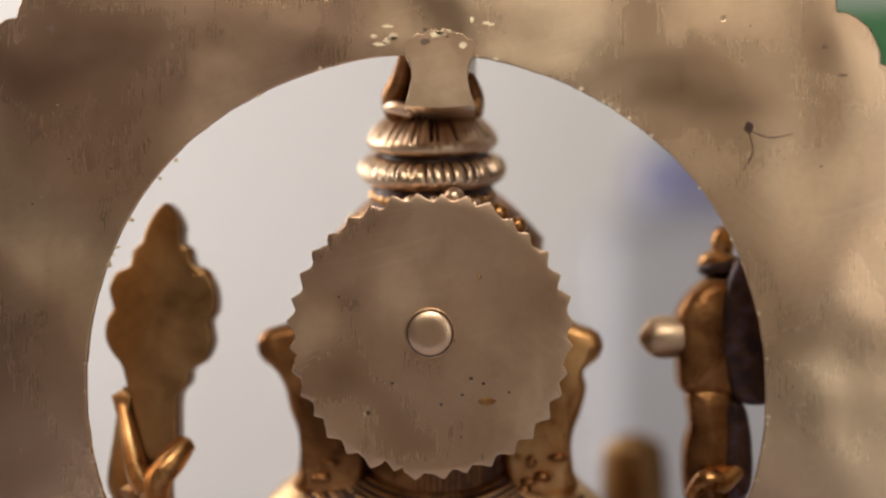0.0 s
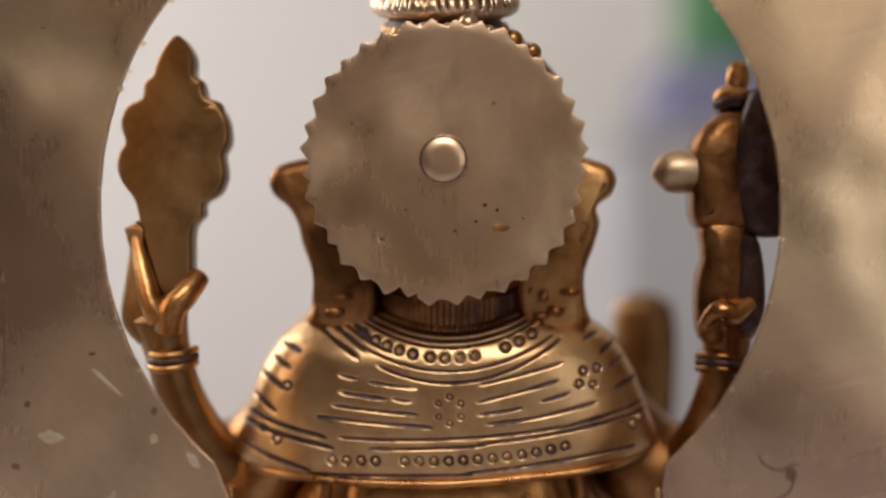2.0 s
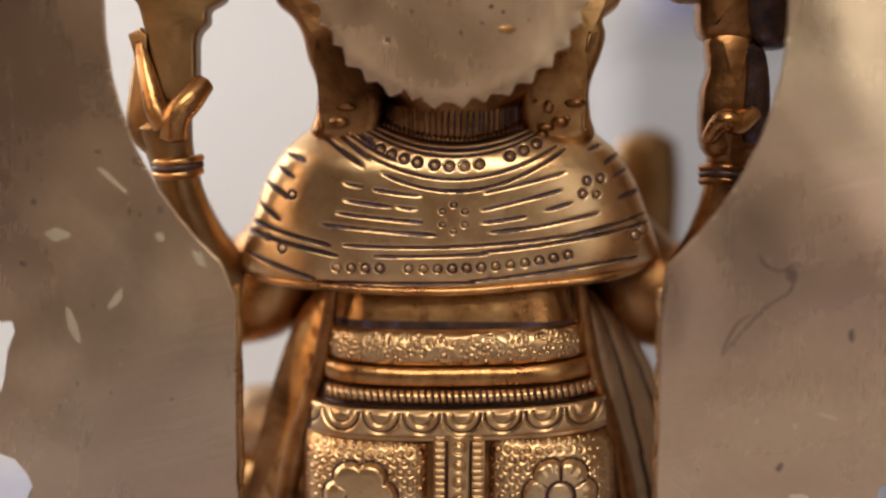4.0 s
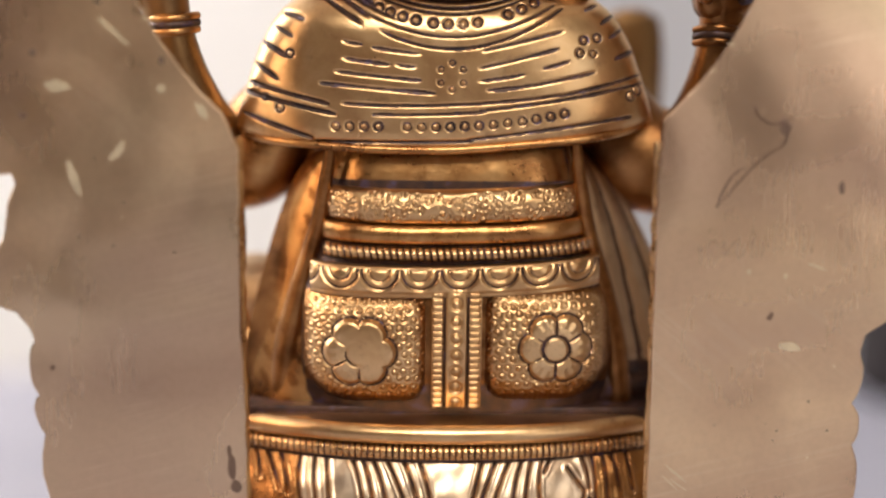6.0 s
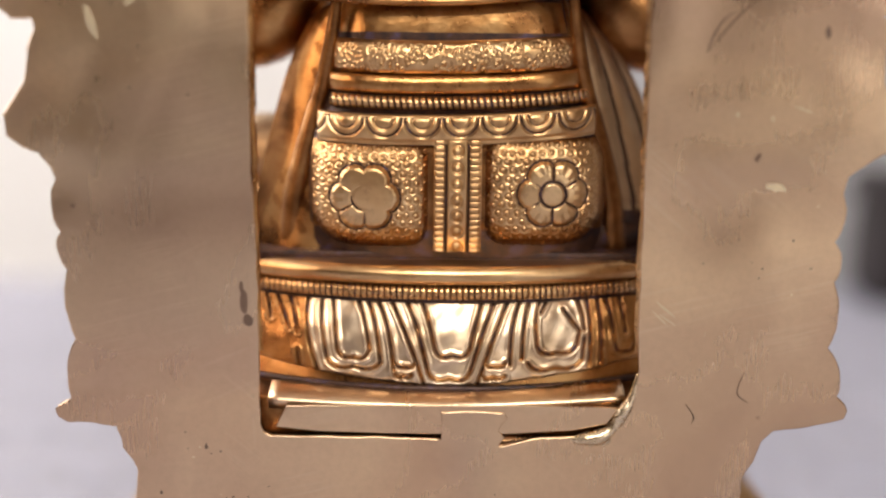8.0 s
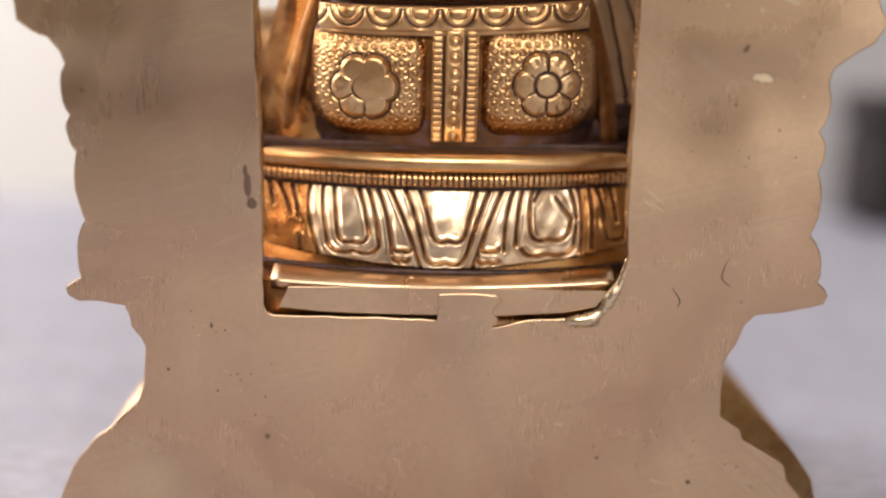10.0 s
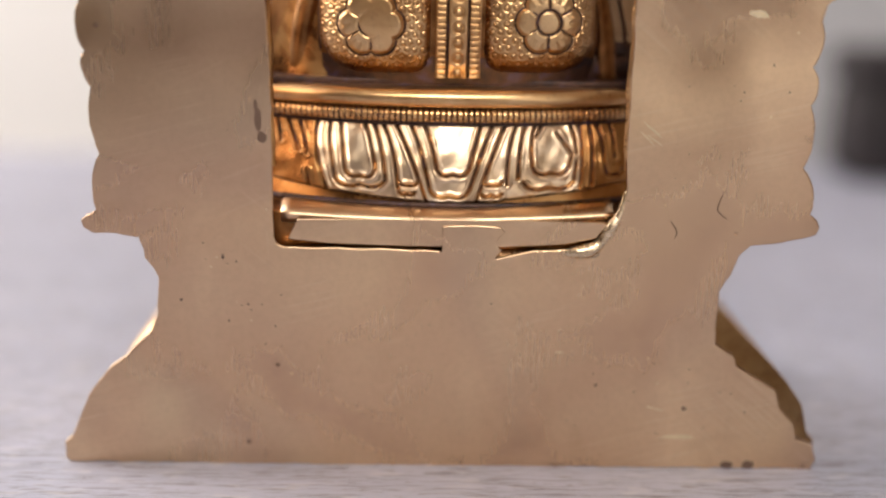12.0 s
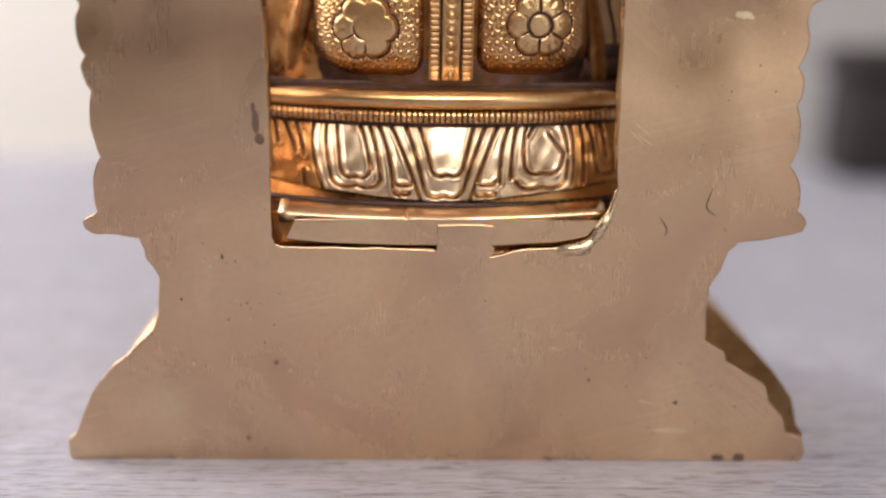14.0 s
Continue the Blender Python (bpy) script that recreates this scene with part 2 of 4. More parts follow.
def ring(acc, c, big, small, tall, crimps=0, deep=0.0, mat=0, n=264, m=20, dark=1):
    """A moulded ring round the z axis; crimps cut it into ridges whose grooves take the dark patina."""
    a = np.linspace(0, 2 * np.pi, n, endpoint=False)
    s = np.linspace(0, 2 * np.pi, m, endpoint=False)
    verts, mats = [], []
    for q in s:
        out = max(np.cos(q), 0.0) ** 0.5
        wob = 0.5 + 0.5 * np.cos(a * crimps + 0.5 * np.sin(a * 9))
        cut = deep * out * np.clip((0.45 - wob) / 0.45, 0, 1) if crimps else 0 * a
        rad = big + small * np.cos(q) - cut
        verts.append(np.stack([c[0] + rad * np.cos(a), c[1] + rad * np.sin(a), c[2] + 0 * a + tall * np.sin(q)], 1))
        mats.append(np.where(cut > deep * 0.42, dark, mat) if crimps else np.full(n, mat))
    v = np.concatenate(verts)
    faces = loops_faces(n, m) + [((m - 1) * n + i, (m - 1) * n + (i + 1) % n, (i + 1) % n, i) for i in range(n)]
    acc.add(v, faces, np.concatenate(mats))


def lathe(acc, c, profile, mat=0, n=64, squash=1.0):
    """A turned solid round the z axis from (radius, height) pairs."""
    a = np.linspace(0, 2 * np.pi, n, endpoint=False)
    v = [np.stack([c[0] + r * np.cos(a), c[1] + squash * r * np.sin(a), 0 * a + z], 1) for r, z in profile]
    faces = loops_faces(n, len(profile)) + [tuple(range(n))[::-1], tuple(range((len(profile) - 1) * n, len(profile) * n))]
    acc.add(np.concatenate(v), faces, mat)


def inset(loop, d):
    """A closed (x, z) loop moved inwards by d."""
    p = np.asarray(loop, float)
    t = np.roll(p, -1, 0) - np.roll(p, 1, 0)
    t /= np.linalg.norm(t, axis=1)[:, None] + 1e-9
    area = np.sum(p[:, 0] * np.roll(p[:, 1], -1) - p[:, 1] * np.roll(p[:, 0], -1))
    nrm = np.stack([-t[:, 1], t[:, 0]], 1) * (1 if area > 0 else -1)
    return p + nrm * d


def curve_loop(points, per=6):
    """A smooth closed curve through a few points."""
    p = np.asarray(points, float)
    out = []
    for i in range(len(p)):
        p0, p1, p2, p3 = p[i - 1], p[i], p[(i + 1) % len(p)], p[(i + 2) % len(p)]
        for f in np.arange(per) / per:
            out.append(0.5 * (2 * p1 + (p2 - p0) * f + (2 * p0 - 5 * p1 + 4 * p2 - p3) * f**2 + (3 * p1 - p0 - 3 * p2 + p3) * f**3))
    return np.array(out)


def slab(acc, loop, y0, y1, bevel, mat=0, dome=0.0, steps=3):
    """A plate cut along an (x, z) loop, from y0 to y1, with rounded edges; dome swells its y0 face."""
    loop = np.asarray(loop, float)
    n = len(loop)
    rows = []
    for k in range(steps + 1):
        q = k / steps * np.pi / 2
        rows.append((bevel * (1 - np.sin(q)), y0 + bevel * (1 - np.cos(q))))
    rows += [(0, y1 - bevel), (bevel, y1)]
    mid = loop.mean(0)
    v = []
    if not dome:
        rows.insert(0, (bevel * 1.25, y0))
    for k, s in enumerate((0.15, 0.45, 0.75) if dome else ()):
        base = mid + (inset(loop, bevel) - mid) * s
        v.append(np.stack([base[:, 0], np.full(n, y0 - dome * (1 - s * s)), base[:, 1]], 1))
    for d, y in rows:
        base = inset(loop, d)
        v.append(np.stack([base[:, 0], np.full(n, y), base[:, 1]], 1))
    faces = loops_faces(n, len(v)) + [tuple(range(n))[::-1], tuple(range((len(v) - 1) * n, len(v) * n))]
    acc.add(np.concatenate(v), faces, mat)


def relief(acc, x, y, z, mats, back_y, mat=0):
    """A modelled sheet (grids of x, y, z), closed behind by a swelling shell that reaches back_y."""
    r, c = x.shape
    faces = loops_faces(c, r, closed=False)
    acc.add(np.stack([x, y, z], -1).reshape(-1, 3), faces, mats[:-1, :-1].ravel() if isinstance(mats, np.ndarray) else mats)
    edge = [(0, i) for i in range(0, c - 1, 4)] + [(i, c - 1) for i in range(0, r - 1, 4)]
    edge += [(r - 1, i) for i in range(c - 1, 0, -4)] + [(i, 0) for i in range(r - 1, 0, -4)]
    loop = np.array([(x[e], y[e], z[e]) for e in edge])
    mid = loop.mean(0)
    rows = []
    for s in (1.0, 0.96, 0.8, 0.5, 0.15):
        p = mid + (loop - mid) * s
        k = np.sqrt(max(1 - s * s, 0))
        p[:, 1] = loop[:, 1] + (back_y - loop[:, 1]) * k
        rows.append(p)
    n = len(loop)
    acc.add(np.concatenate(rows), loops_faces(n, 5) + [tuple(range(4 * n, 5 * n))], mat)


def part(name, acc, materials, parent, label="", smooth=True, origin=(0, 0, 0)):
    ob = new(name, acc.mesh(name, materials, smooth, np.asarray(origin, float)))
    if parent is not None:
        ob.parent = parent
    ob.location = Vector(origin) * MM
    if label:
        ob["label"] = label
    return ob


def cuboid(acc, x0, x1, y0, y1, z0, z1, bevel=0.0, mat=0):
    bm = bmesh.new()
    bmesh.ops.create_cube(bm, size=1, matrix=Matrix.Translation(((x0 + x1) / 2, (y0 + y1) / 2, (z0 + z1) / 2)) @ Matrix.Diagonal((x1 - x0, y1 - y0, z1 - z0, 1)))
    if bevel:
        bmesh.ops.bevel(bm, geom=bm.edges[:], offset=bevel, segments=3, profile=0.5, affect="EDGES")
    bm.verts.index_update()
    acc.add([v.co[:] for v in bm.verts], [tuple(v.index for v in f.verts) for f in bm.faces], mat)
    bm.free()


# ---------- room ----------
TOP = 3.5  # height of the table's top, mm


def block(name, x0, x1, y0, y1, z0, z1, mat, bevel=0.0):
    acc = Acc()
    cuboid(acc, x0, x1, y0, y1, z0, z1, bevel)
    return new(name, acc.mesh(name, [mat], False))


tagged(block("wall_north", -2000, 2000, 1150, 1250, -750, 2100, WALL), "cream painted wall behind the table, out of focus", "wall", kind="structure")
# Unseen walls close the room; their dark colour is chosen for the plate's reflections.
tagged(block("wall_south", -2000, 2000, -2100, -2000, -750, 2100, ROOM), "dim brown wall of the room", "wall", kind="structure")
tagged(block("wall_west", -2100, -2000, -2000, 1150, -750, 2100, ROOM), "dim brown side wall of the room", "wall", kind="structure")
tagged(block("wall_east", 2000, 2100, -2000, 1150, -750, 2100, ROOM), "dim brown side wall of the room", "wall", kind="structure")
tagged(block("ceiling", -2100, 2100, -2100, 1250, 2100, 2180, WALL), "plain white ceiling", "ceiling", kind="structure")
tagged(block("floor", -2100, 2100, -2100, 1250, -830, -750, GREY), "plain grey floor", "floor", kind="structure")
table = tagged(new("table"), "whitewashed grey wooden table with long grain", "table")
table_top = Acc()
cuboid(table_top, -900, 900, -900, 470, TOP - 30, TOP, 2.0)
part("tabletop", table_top, [WOOD], table, smooth=False)
for sx in (-850, 850):
    for sy in (-850, 420):
        leg = Acc()
        cuboid(leg, sx - 30, sx + 30, sy - 30, sy + 30, -750, TOP - 30, 2.0)
        part("leg", leg, [WOOD], table, smooth=False)

cabinet = tagged(new("cabinet"), "low grey cabinet standing before the wall, out of focus", "cabinet")
carcass = Acc()
cuboid(carcass, 125, 900, 720, 1000, -750, 300, 3)
part("body", carcass, [GREY], cabinet, smooth=False)
carcass = Acc()
cuboid(carcass, 120, 905, 712, 1004, 300, 312, 3)
part("top", carcass, [GREY], cabinet, smooth=False)

# ---------- brass arch frame ----------
arch = tagged(new("arch_frame"), "filed brass arch frame with scalloped edge on a stepped base", "statue frame")


def lobes(marks, bulge, per=8):
    """Scallops between the marks (x, z): each span swells outwards (away from x = 0) by bulge."""
    out = []
    for (xa, za), (xb, zb) in zip(marks, marks[1:]):
        for f in np.arange(per) / per:
            x = xa + (xb - xa) * f
            out.append((x + math.copysign(bulge, x) * math.sin(math.pi * f) ** 0.7, za + (zb - za) * f))
    return out


def outer_edge():
    """The frame's outer edge, anticlockwise from the foot's left corner."""
    foot = [(-99.0, TOP), (-70, TOP), (0, TOP - 0.3), (70, TOP), (99.5, TOP), (100.5, 6), (99.5, 10.4), (94.9, 12), (93.7, 16.2), (89.4, 21), (88.2, 26), (77, 32.4), (76, 35.6), (71, 38.6), (70.7, 46), (70.9, 53), (73.3, 57.5), (75.2, 62.5), (78, 65.3), (86, 66.4), (94.3, 68.3), (95.2, 70.5), (94.4, 72.4), (92.3, 73.8)]
    right = lobes([(92.3, 74), (89.5, 85.7), (89.9, 101.5), (89.4, 111), (90.6, 121.5)], 1.7)
    capital_r = [(90.8, 122), (91.6, 126), (96, 129.5), (101, 132.5), (103, 137), (100, 143), (98, 149), (98, 156), (100, 161)]
    arch_top = []
    for k in range(36):
        for f in np.arange(8) / 8:
            a = math.radians(-33 + 246 * (k + f) / 36)
            r = 117.0 + 2.6 * math.sin(math.pi * f) ** 0.7
            arch_top.append((-1.5 + r * math.cos(a), 226 + r * math.sin(a)))
    capital_l = [(-98, 159.6), (-93.6, 159.9), (-93, 157.6), (-94.8, 153.4), (-95.8, 146), (-98.5, 142), (-101, 138.5), (-100.6, 133.8), (-97, 131), (-93.4, 130), (-91.3, 127), (-90, 124)]
    left = lobes([(-90, 123.7), (-89.4, 112), (-88, 103), (-86.9, 86.4), (-88.4, 72.6)], 1.6)
    hook = [(-88.6, 72.2), (-90.6, 70.9), (-92.3, 69.4), (-91.8, 67.5), (-89.6, 66.4), (-84, 65.9), (-78.2, 65.4), (-77.2, 62.5), (-76.8, 60.2), (-75, 57.5), (-73.9, 54.8), (-74, 45), (-75.8, 40.6), (-81, 35.5), (-86.9, 30), (-90.4, 26.4), (-93.4, 22), (-95.8, 16), (-97.8, 11.2), (-99.9, 8.8), (-100, 5)]
    return foot + right + capital_r + arch_top + capital_l + left + hook


def inner_edge():
    """The opening: a round arch over a tall slot."""
    out = [(-44.0, 66), (-43.2, 64.3), (-41.5, 63.6), (-20, 63.4), (-1.4, 63.1), (-1.3, 64.0), (-1.4, 67), (-1.5, 69.6), (4, 69.9), (13.6, 69.6), (14.6, 68.2), (13.0, 66.2), (12.4, 65.0), (14.2, 63.4), (12.6, 61.0), (15.5, 62.0), (22, 63.4), (33, 64.0), (38, 66), (42, 70), (44.2, 75), (45, 80)]
    out += [(44.4, z) for z in np.arange(88, 168, 8)]
    a0, a1 = math.radians(-48.5), math.radians(228.5)
    for k in range(121):
        a = a0 + (a1 - a0) * k / 120
        swell = 1.3 * math.exp(-(((math.degrees(a) - 142) / 26) ** 2)) + 0.6 * math.exp(-(((math.degrees(a) - 36) / 16) ** 2))
        out.append((-1.5 + (70.8 + swell) * math.cos(a), 226 + (70 + swell) * math.sin(a)))
    out += [(-45.2, z) for z in np.arange(166, 120, -8)] + [(-44.4, 115), (-44.1, 100), (-44, 80)]
    return out


def worn(loop, amount, seed):
    """An edge cut into short steps, with coarse and fine hand-filed unevenness."""
    p = np.asarray(loop, float)
    out = []
    for a, c in zip(p, np.roll(p, -1, 0)):
        steps = max(1, int(np.hypot(*(c - a)) / 0.9))
        for k in range(steps):
            q = a + (c - a) * k / steps
            v = noise.noise_vector((q[0] * 0.23, seed, q[1] * 0.23))
            w = noise.noise_vector((q[0] * 0.9, seed + 7, q[1] * 0.9))
            out.append(q + amount * np.array([v.x, v.z]) + 0.3 * amount * np.array([w.x, w.z]))
    return np.array(out)


def pierced_plate(outer, inner, thick, bevel):
    """A flat plate with one opening and small rounded edges."""
    bm = bmesh.new()
    rows = [(bevel, 0.0), (bevel * 0.3, bevel * 0.3), (0, bevel), (0, thick - bevel), (bevel, thick)]
    ends = []
    for loop, sign in ((outer, 1), (inner, -1)):
        made = []
        for d, y in rows:
            p = inset(loop, d * sign - (0.0 if sign > 0 else 0.8 * y / thick))
            made.append([bm.verts.new((q[0] * MM, y * MM, q[1] * MM)) for q in p])
        n = len(loop)
        for a, b in zip(made, made[1:]):
            for i in range(n):
                bm.faces.new((a[i], a[(i + 1) % n], b[(i + 1) % n], b[i])).smooth = True
        ends.append((made[0], made[-1]))
    for k in (0, 1):
        edges = []
        for pair in ends:
            ringv = pair[k]
            edges += [bm.edges.get((ringv[i], ringv[(i + 1) % len(ringv)])) for i in range(len(ringv))]
        bmesh.ops.triangle_fill(bm, edges=edges, use_beauty=True)
    bmesh.ops.recalc_face_normals(bm, faces=bm.faces)
    me = bpy.data.meshes.new("back_plate")
    bm.to_mesh(me)
    bm.free()
    me.materials.append(PLATE)
    return me


back_plate = new("back_plate", pierced_plate(worn(outer_edge(), 0.4, 3), worn(inner_edge(), 0.22, 8), 3.2, 0.42))
back_plate.parent = arch

# Stepped base that carries the frame.
base = Acc()
rows = []
for z, hw, y1 in ((TOP, 98, 90), (TOP + 0.8, 100, 92), (10, 100, 92), (12, 98, 90), (20, 96, 88), (27, 91, 84), (34, 84, 78), (40, 77, 74), (45, 71, 70), (52, 66, 68)):
    c = 9.0
    pts = [(-hw, 4.5)]
    for cx, a0 in ((-hw + c, 180), (hw - c, 90)):
        for k in range(7):
            a = math.radians(a0 - 15 * k)
            pts.append((cx + c * math.cos(a), y1 - c + c * math.sin(a)))
    pts.append((hw, 4.5))
    rows.append(np.array([(px * 0.985 + 2.5, py, z) for px, py in pts]))
n = len(rows[0])
base.add(np.concatenate(rows), loops_faces(n, len(rows)) + [tuple(range(n)), tuple(range((len(rows) - 1) * n, len(rows) * n))], 0)
part("base", base, [SATIN], arch, "stepped brass base with rounded corners")

# Lumps of solder where the frame meets crown and seat.
lump = Acc()
tube(lump, [(29, 0.7, 62.8), (32.5, 0.4, 63.0), (36.5, 0.4, 63.6), (39.4, 0.5, 65.8), (41.6, 0.4, 69.4), (43.8, 0.6, 73.4), (45.0, 0.9, 79)], [0.4, 1.5, 1.9, 1.3, 1.6, 1.0, 0.4], n=18)
for px, pz, rx, rz in ((34, 62.6, 3.0, 1.3), (37.4, 62.9, 2.0, 1.6), (41.2, 68.2, 1.4, 2.2)):
    ball(lump, (px, 0.4, pz), (rx, 0.75, rz), 0, 18, 12)
part("weld", lump, [SOLDER], arch, "bright filed weld")
def fleck(name, px, pz, rx, rz, y0, material, label):
    """A small ragged patch lying on the plate."""
    acc = Acc()
    edge = [(px + rx * math.cos(k) * (1 + 0.7 * noise.noise((2 * math.cos(k), 2 * math.sin(k), px))), pz + rz * math.sin(k) * (1 + 0.7 * noise.noise((2 * math.sin(k), px, 2 * math.cos(k))))) for k in np.arange(16) / 16 * 2 * math.pi]
    slab(acc, edge, y0, 0.4, 0.03)
    return part(name, acc, [material], arch, label)


specks = random.Random(31)
for k in range(16):
    fleck("weld", specks.uniform(-13, 13), 298.2 + specks.uniform(0, 5.2), specks.uniform(0.4, 1.7), specks.uniform(0.25, 0.8), -0.04, CHIP if k % 3 else PLATE, "rough bright weld speck")
for k in range(7):
    fleck("weld", specks.uniform(-2, 7), 297.0 + specks.uniform(0, 4.4), specks.uniform(0.4, 1.2), specks.uniform(0.3, 0.9), -0.2, CHIP if k % 3 else TARNISH, "rough weld speck")
for k in range(34):
    a = math.radians(specks.uniform(-40, 215))
    fleck("nick", -1.5 + 71.4 * math.cos(a), 226 + 70.6 * math.sin(a), specks.uniform(0.2, 0.7), specks.uniform(0.2, 0.5), -0.02, CHIP, "tiny bright nick")
# Flat brown flecks in place of dents near the rim.
for px, pz, rx, rz in ((82.5, 297, 0.7, 0.4), (86, 291, 1.2, 0.2)):
    fleck("stain", px, pz, rx, rz, -0.03, TARNISH, "flat brown fleck for a dent")
fleck("stain", 66.4, 280.2, 1.0, 1.2, -0.04, DARK, "dark round pit")
for px, wob, material, label in ((44.45, 0.35, BRASS, "bright burr along the slot"), (-45.2, 0.25, BROWN, "brown burr along the slot")):
    burr = Acc()
    stops = np.linspace(84, 168, 29)
    tube(burr, [(px + 0.15 * specks.uniform(-1, 1) + (0.9 if px < 0 else 0.0) * (168 - q) / 84, 1.4, q) for q in stops], [(0.85 if px < 0 else 0.55) + wob * specks.uniform(-1, 1) for q in stops], n=8)
    part("burr", burr, [material], arch, label)

# Chips, dents, stains and cracks in the plate.
for px, pz, rx, rz, turn in ((-83.6, 178.8, 2.4, 1.4, 0), (-70.9, 165.1, 0.9, 2.2, 35), (-61.3, 178.3, 0.9, 1.1, 0), (-52.9, 173.8, 0.9, 1.9, -35), (-80.3, 159.4, 1.0, 3.8, -14), (74.6, 123.6, 2.2, 1.0, 5), (50.6, 95.0, 3.2, 0.3, 38), (49.4, 92.8, 2.8, 0.22, 44), (51.2, 92.4, 2.2, 0.2, 34), (62, 12.5, 4.6, 0.7, 0), (56, 20.6, 2.6, 0.25, 15), (30, 36, 1.0, 0.3, 0), (-71.5, 190.5, 4.4, 0.35, 42), (80, 141.5, 2.0, 0.3, 20), (65.1, 140.3, 0.5, 0.6, 0), (73.2, 139.4, 0.4, 0.6, 0)):
    chip = Acc()
    c, d = math.cos(radians(turn)), math.sin(radians(turn))
    edge = []
    for k in np.arange(18) / 18 * 2 * math.pi:
        r = 1 + 0.55 * noise.noise((1.6 * math.cos(k), 1.6 * math.sin(k), px))
        ex, ez = rx * r * math.cos(k), rz * r * math.sin(k)
        edge.append((px + ex * c + ez * d, pz - ex * d + ez * c))
    slab(chip, edge, -0.05, 0.4, 0.03)
    part("chip", chip, [CHIP], arch, "bright bare chip")
# Marks close to TOP are dark patches painted in place of notches.
for px, pz, rx, rz in ((-44.2 - 3.2, 96, 0.9, 3.2), (-46.6, 91.5, 1.2, 1.5), (-48, 99.5, 0.5, 1.4), (-86, 118, 0.6, 0.6), (-43.6, 31.6, 0.6, 0.6), (63.8, 20.6, 0.7, 0.6), (70.5, 131, 0.5, 0.5), (-57, 60.5, 0.4, 0.6), (40, 27, 0.4, 0.4), (76.6, TOP + 1.0, 1.7, 1.1), (82.4, TOP + 1.0, 1.8, 1.3), (30, TOP + 0.6, 1.2, 0.4), (-90.7, 172.4, 0.9, 0.8), (70.0, 130.2, 0.6, 0.55), (84.4, 158.7, 0.6, 1.4), (-61.2, 184.2, 0.6, 0.9), (-74.3, 196.2, 0.8, 0.4), (-88.1, 185.6, 0.7, 0.8), (71.5, 171.4, 1.2, 1.4), (-68, 49, 0.4, 0.4), (-81, 302, 0.9, 0.8)):
    stain = Acc()
    edge = [(px + rx * (1 + 0.3 * noise.noise((math.cos(k), math.sin(k), px))) * math.cos(k), pz + rz * (1 + 0.3 * noise.noise((math.sin(k), px, math.cos(k)))) * math.sin(k)) for k in np.arange(14) / 14 * 2 * math.pi]
    slab(stain, edge, -0.03, 0.3, 0.02)
    part("stain", stain, [TARNISH], arch, "dark pitted stain")
for pts in (((70.1, 172.8), (72.1, 171.2), (71.2, 167.8), (68.0, 165.7), (63.9, 161.9), (57.4, 154.2)), ((64.8, 176.1), (65.9, 173.6), (69.3, 172.2), (71.6, 173.4), (73.5, 173.6)), ((63.8, 163.1), (60.9, 161.4), (58.6, 157.6), (57.4, 154.2)), ((66.4, 279.5), (67.2, 275), (65, 271)), ((66.4, 279.5), (71, 278), (76, 279)), ((56.5, 72), (58.5, 69), (58, 67)), ((70, 80), (68.5, 75), (71, 72.5))):
    crack = Acc()
    tube(crack, [(px, 0.0, pz) for px, pz in pts], [0.06] + [0.15] * (len(pts) - 2) + [0.06], n=6)
    part("crack", crack, [DARK], arch, "thin dark crack")

for cx, cz, spread, count in ((-57, 60, 3, 7), (-52, 46, 5, 8), (-44, 34, 4, 5), (58, 30, 6, 8), (64, 16, 7, 8), (30, 20, 14, 8), (75, 110, 8, 8), (-70, 140, 12, 8), (76, 290, 9, 8), (-80, 280, 14, 8)):
    for k in range(count):
        fleck("pit", cx + specks.gauss(0, spread), cz + specks.gauss(0, spread), specks.uniform(0.12, 0.32), specks.uniform(0.12, 0.3), -0.02, TARNISH if k % 4 else CHIP, "tiny pit in the filed plate")

# ---------- lotus seat ----------
seat = tagged(new("lotus_seat"), "burnished brass lotus seat with a beaded rim", "pedestal")


def seat_y(x):
    return 10.5 + 11.0 * (np.abs(x) / 46.0) ** 2.2


def band(acc, profile, half, mat=0, wave=None, step=0.5):
    """A moulding that follows the seat's rounded plan: profile of (z, proud) pairs."""
    xs = np.arange(-half, half + step, step)
    zs = np.array([p[0] for p in profile], float)
    out = np.array([p[1] for p in profile], float)
    x, z = np.meshgrid(xs, zs)
    proud = np.repeat(out[:, None], len(xs), 1)
    mats = np.full(x.shape, mat)
    if wave is not None:
        proud, mats = wave(x, z, proud, mats)
    relief(acc, x, seat_y(x) - proud, z, mats, 85.0, mat)


rim = Acc()
prof = [(99.2 + 4.6 * k / 12, 2.6 * math.sqrt(max(1 - ((k - 6) / 6.2) ** 2, 0.0))) for k in range(13)]
band(rim, prof, 58)
part("rim", rim, [SATIN], seat).location.z = -0.0011


def beaded(pitch, deep):
    def wave(x, z, proud, mats):
        w = 0.5 + 0.5 * np.cos(2 * np.pi * x / pitch)
        cut = deep * np.clip((0.4 - w) / 0.4, 0, 1)
        return proud - cut, np.where(cut > deep * 0.8, 1, mats)
    return wave


beads = Acc()
prof = [(95.4 + 3.4 * k / 10, 1.7 * math.sqrt(max(1 - ((k - 5) / 5.2) ** 2, 0.0))) for k in range(11)]
band(beads, prof, 56, wave=beaded(1.45, 0.5), step=0.12)
part("bead_band", beads, FIGURE_MATS[:2], seat).location.z = -0.001

drum = Acc()
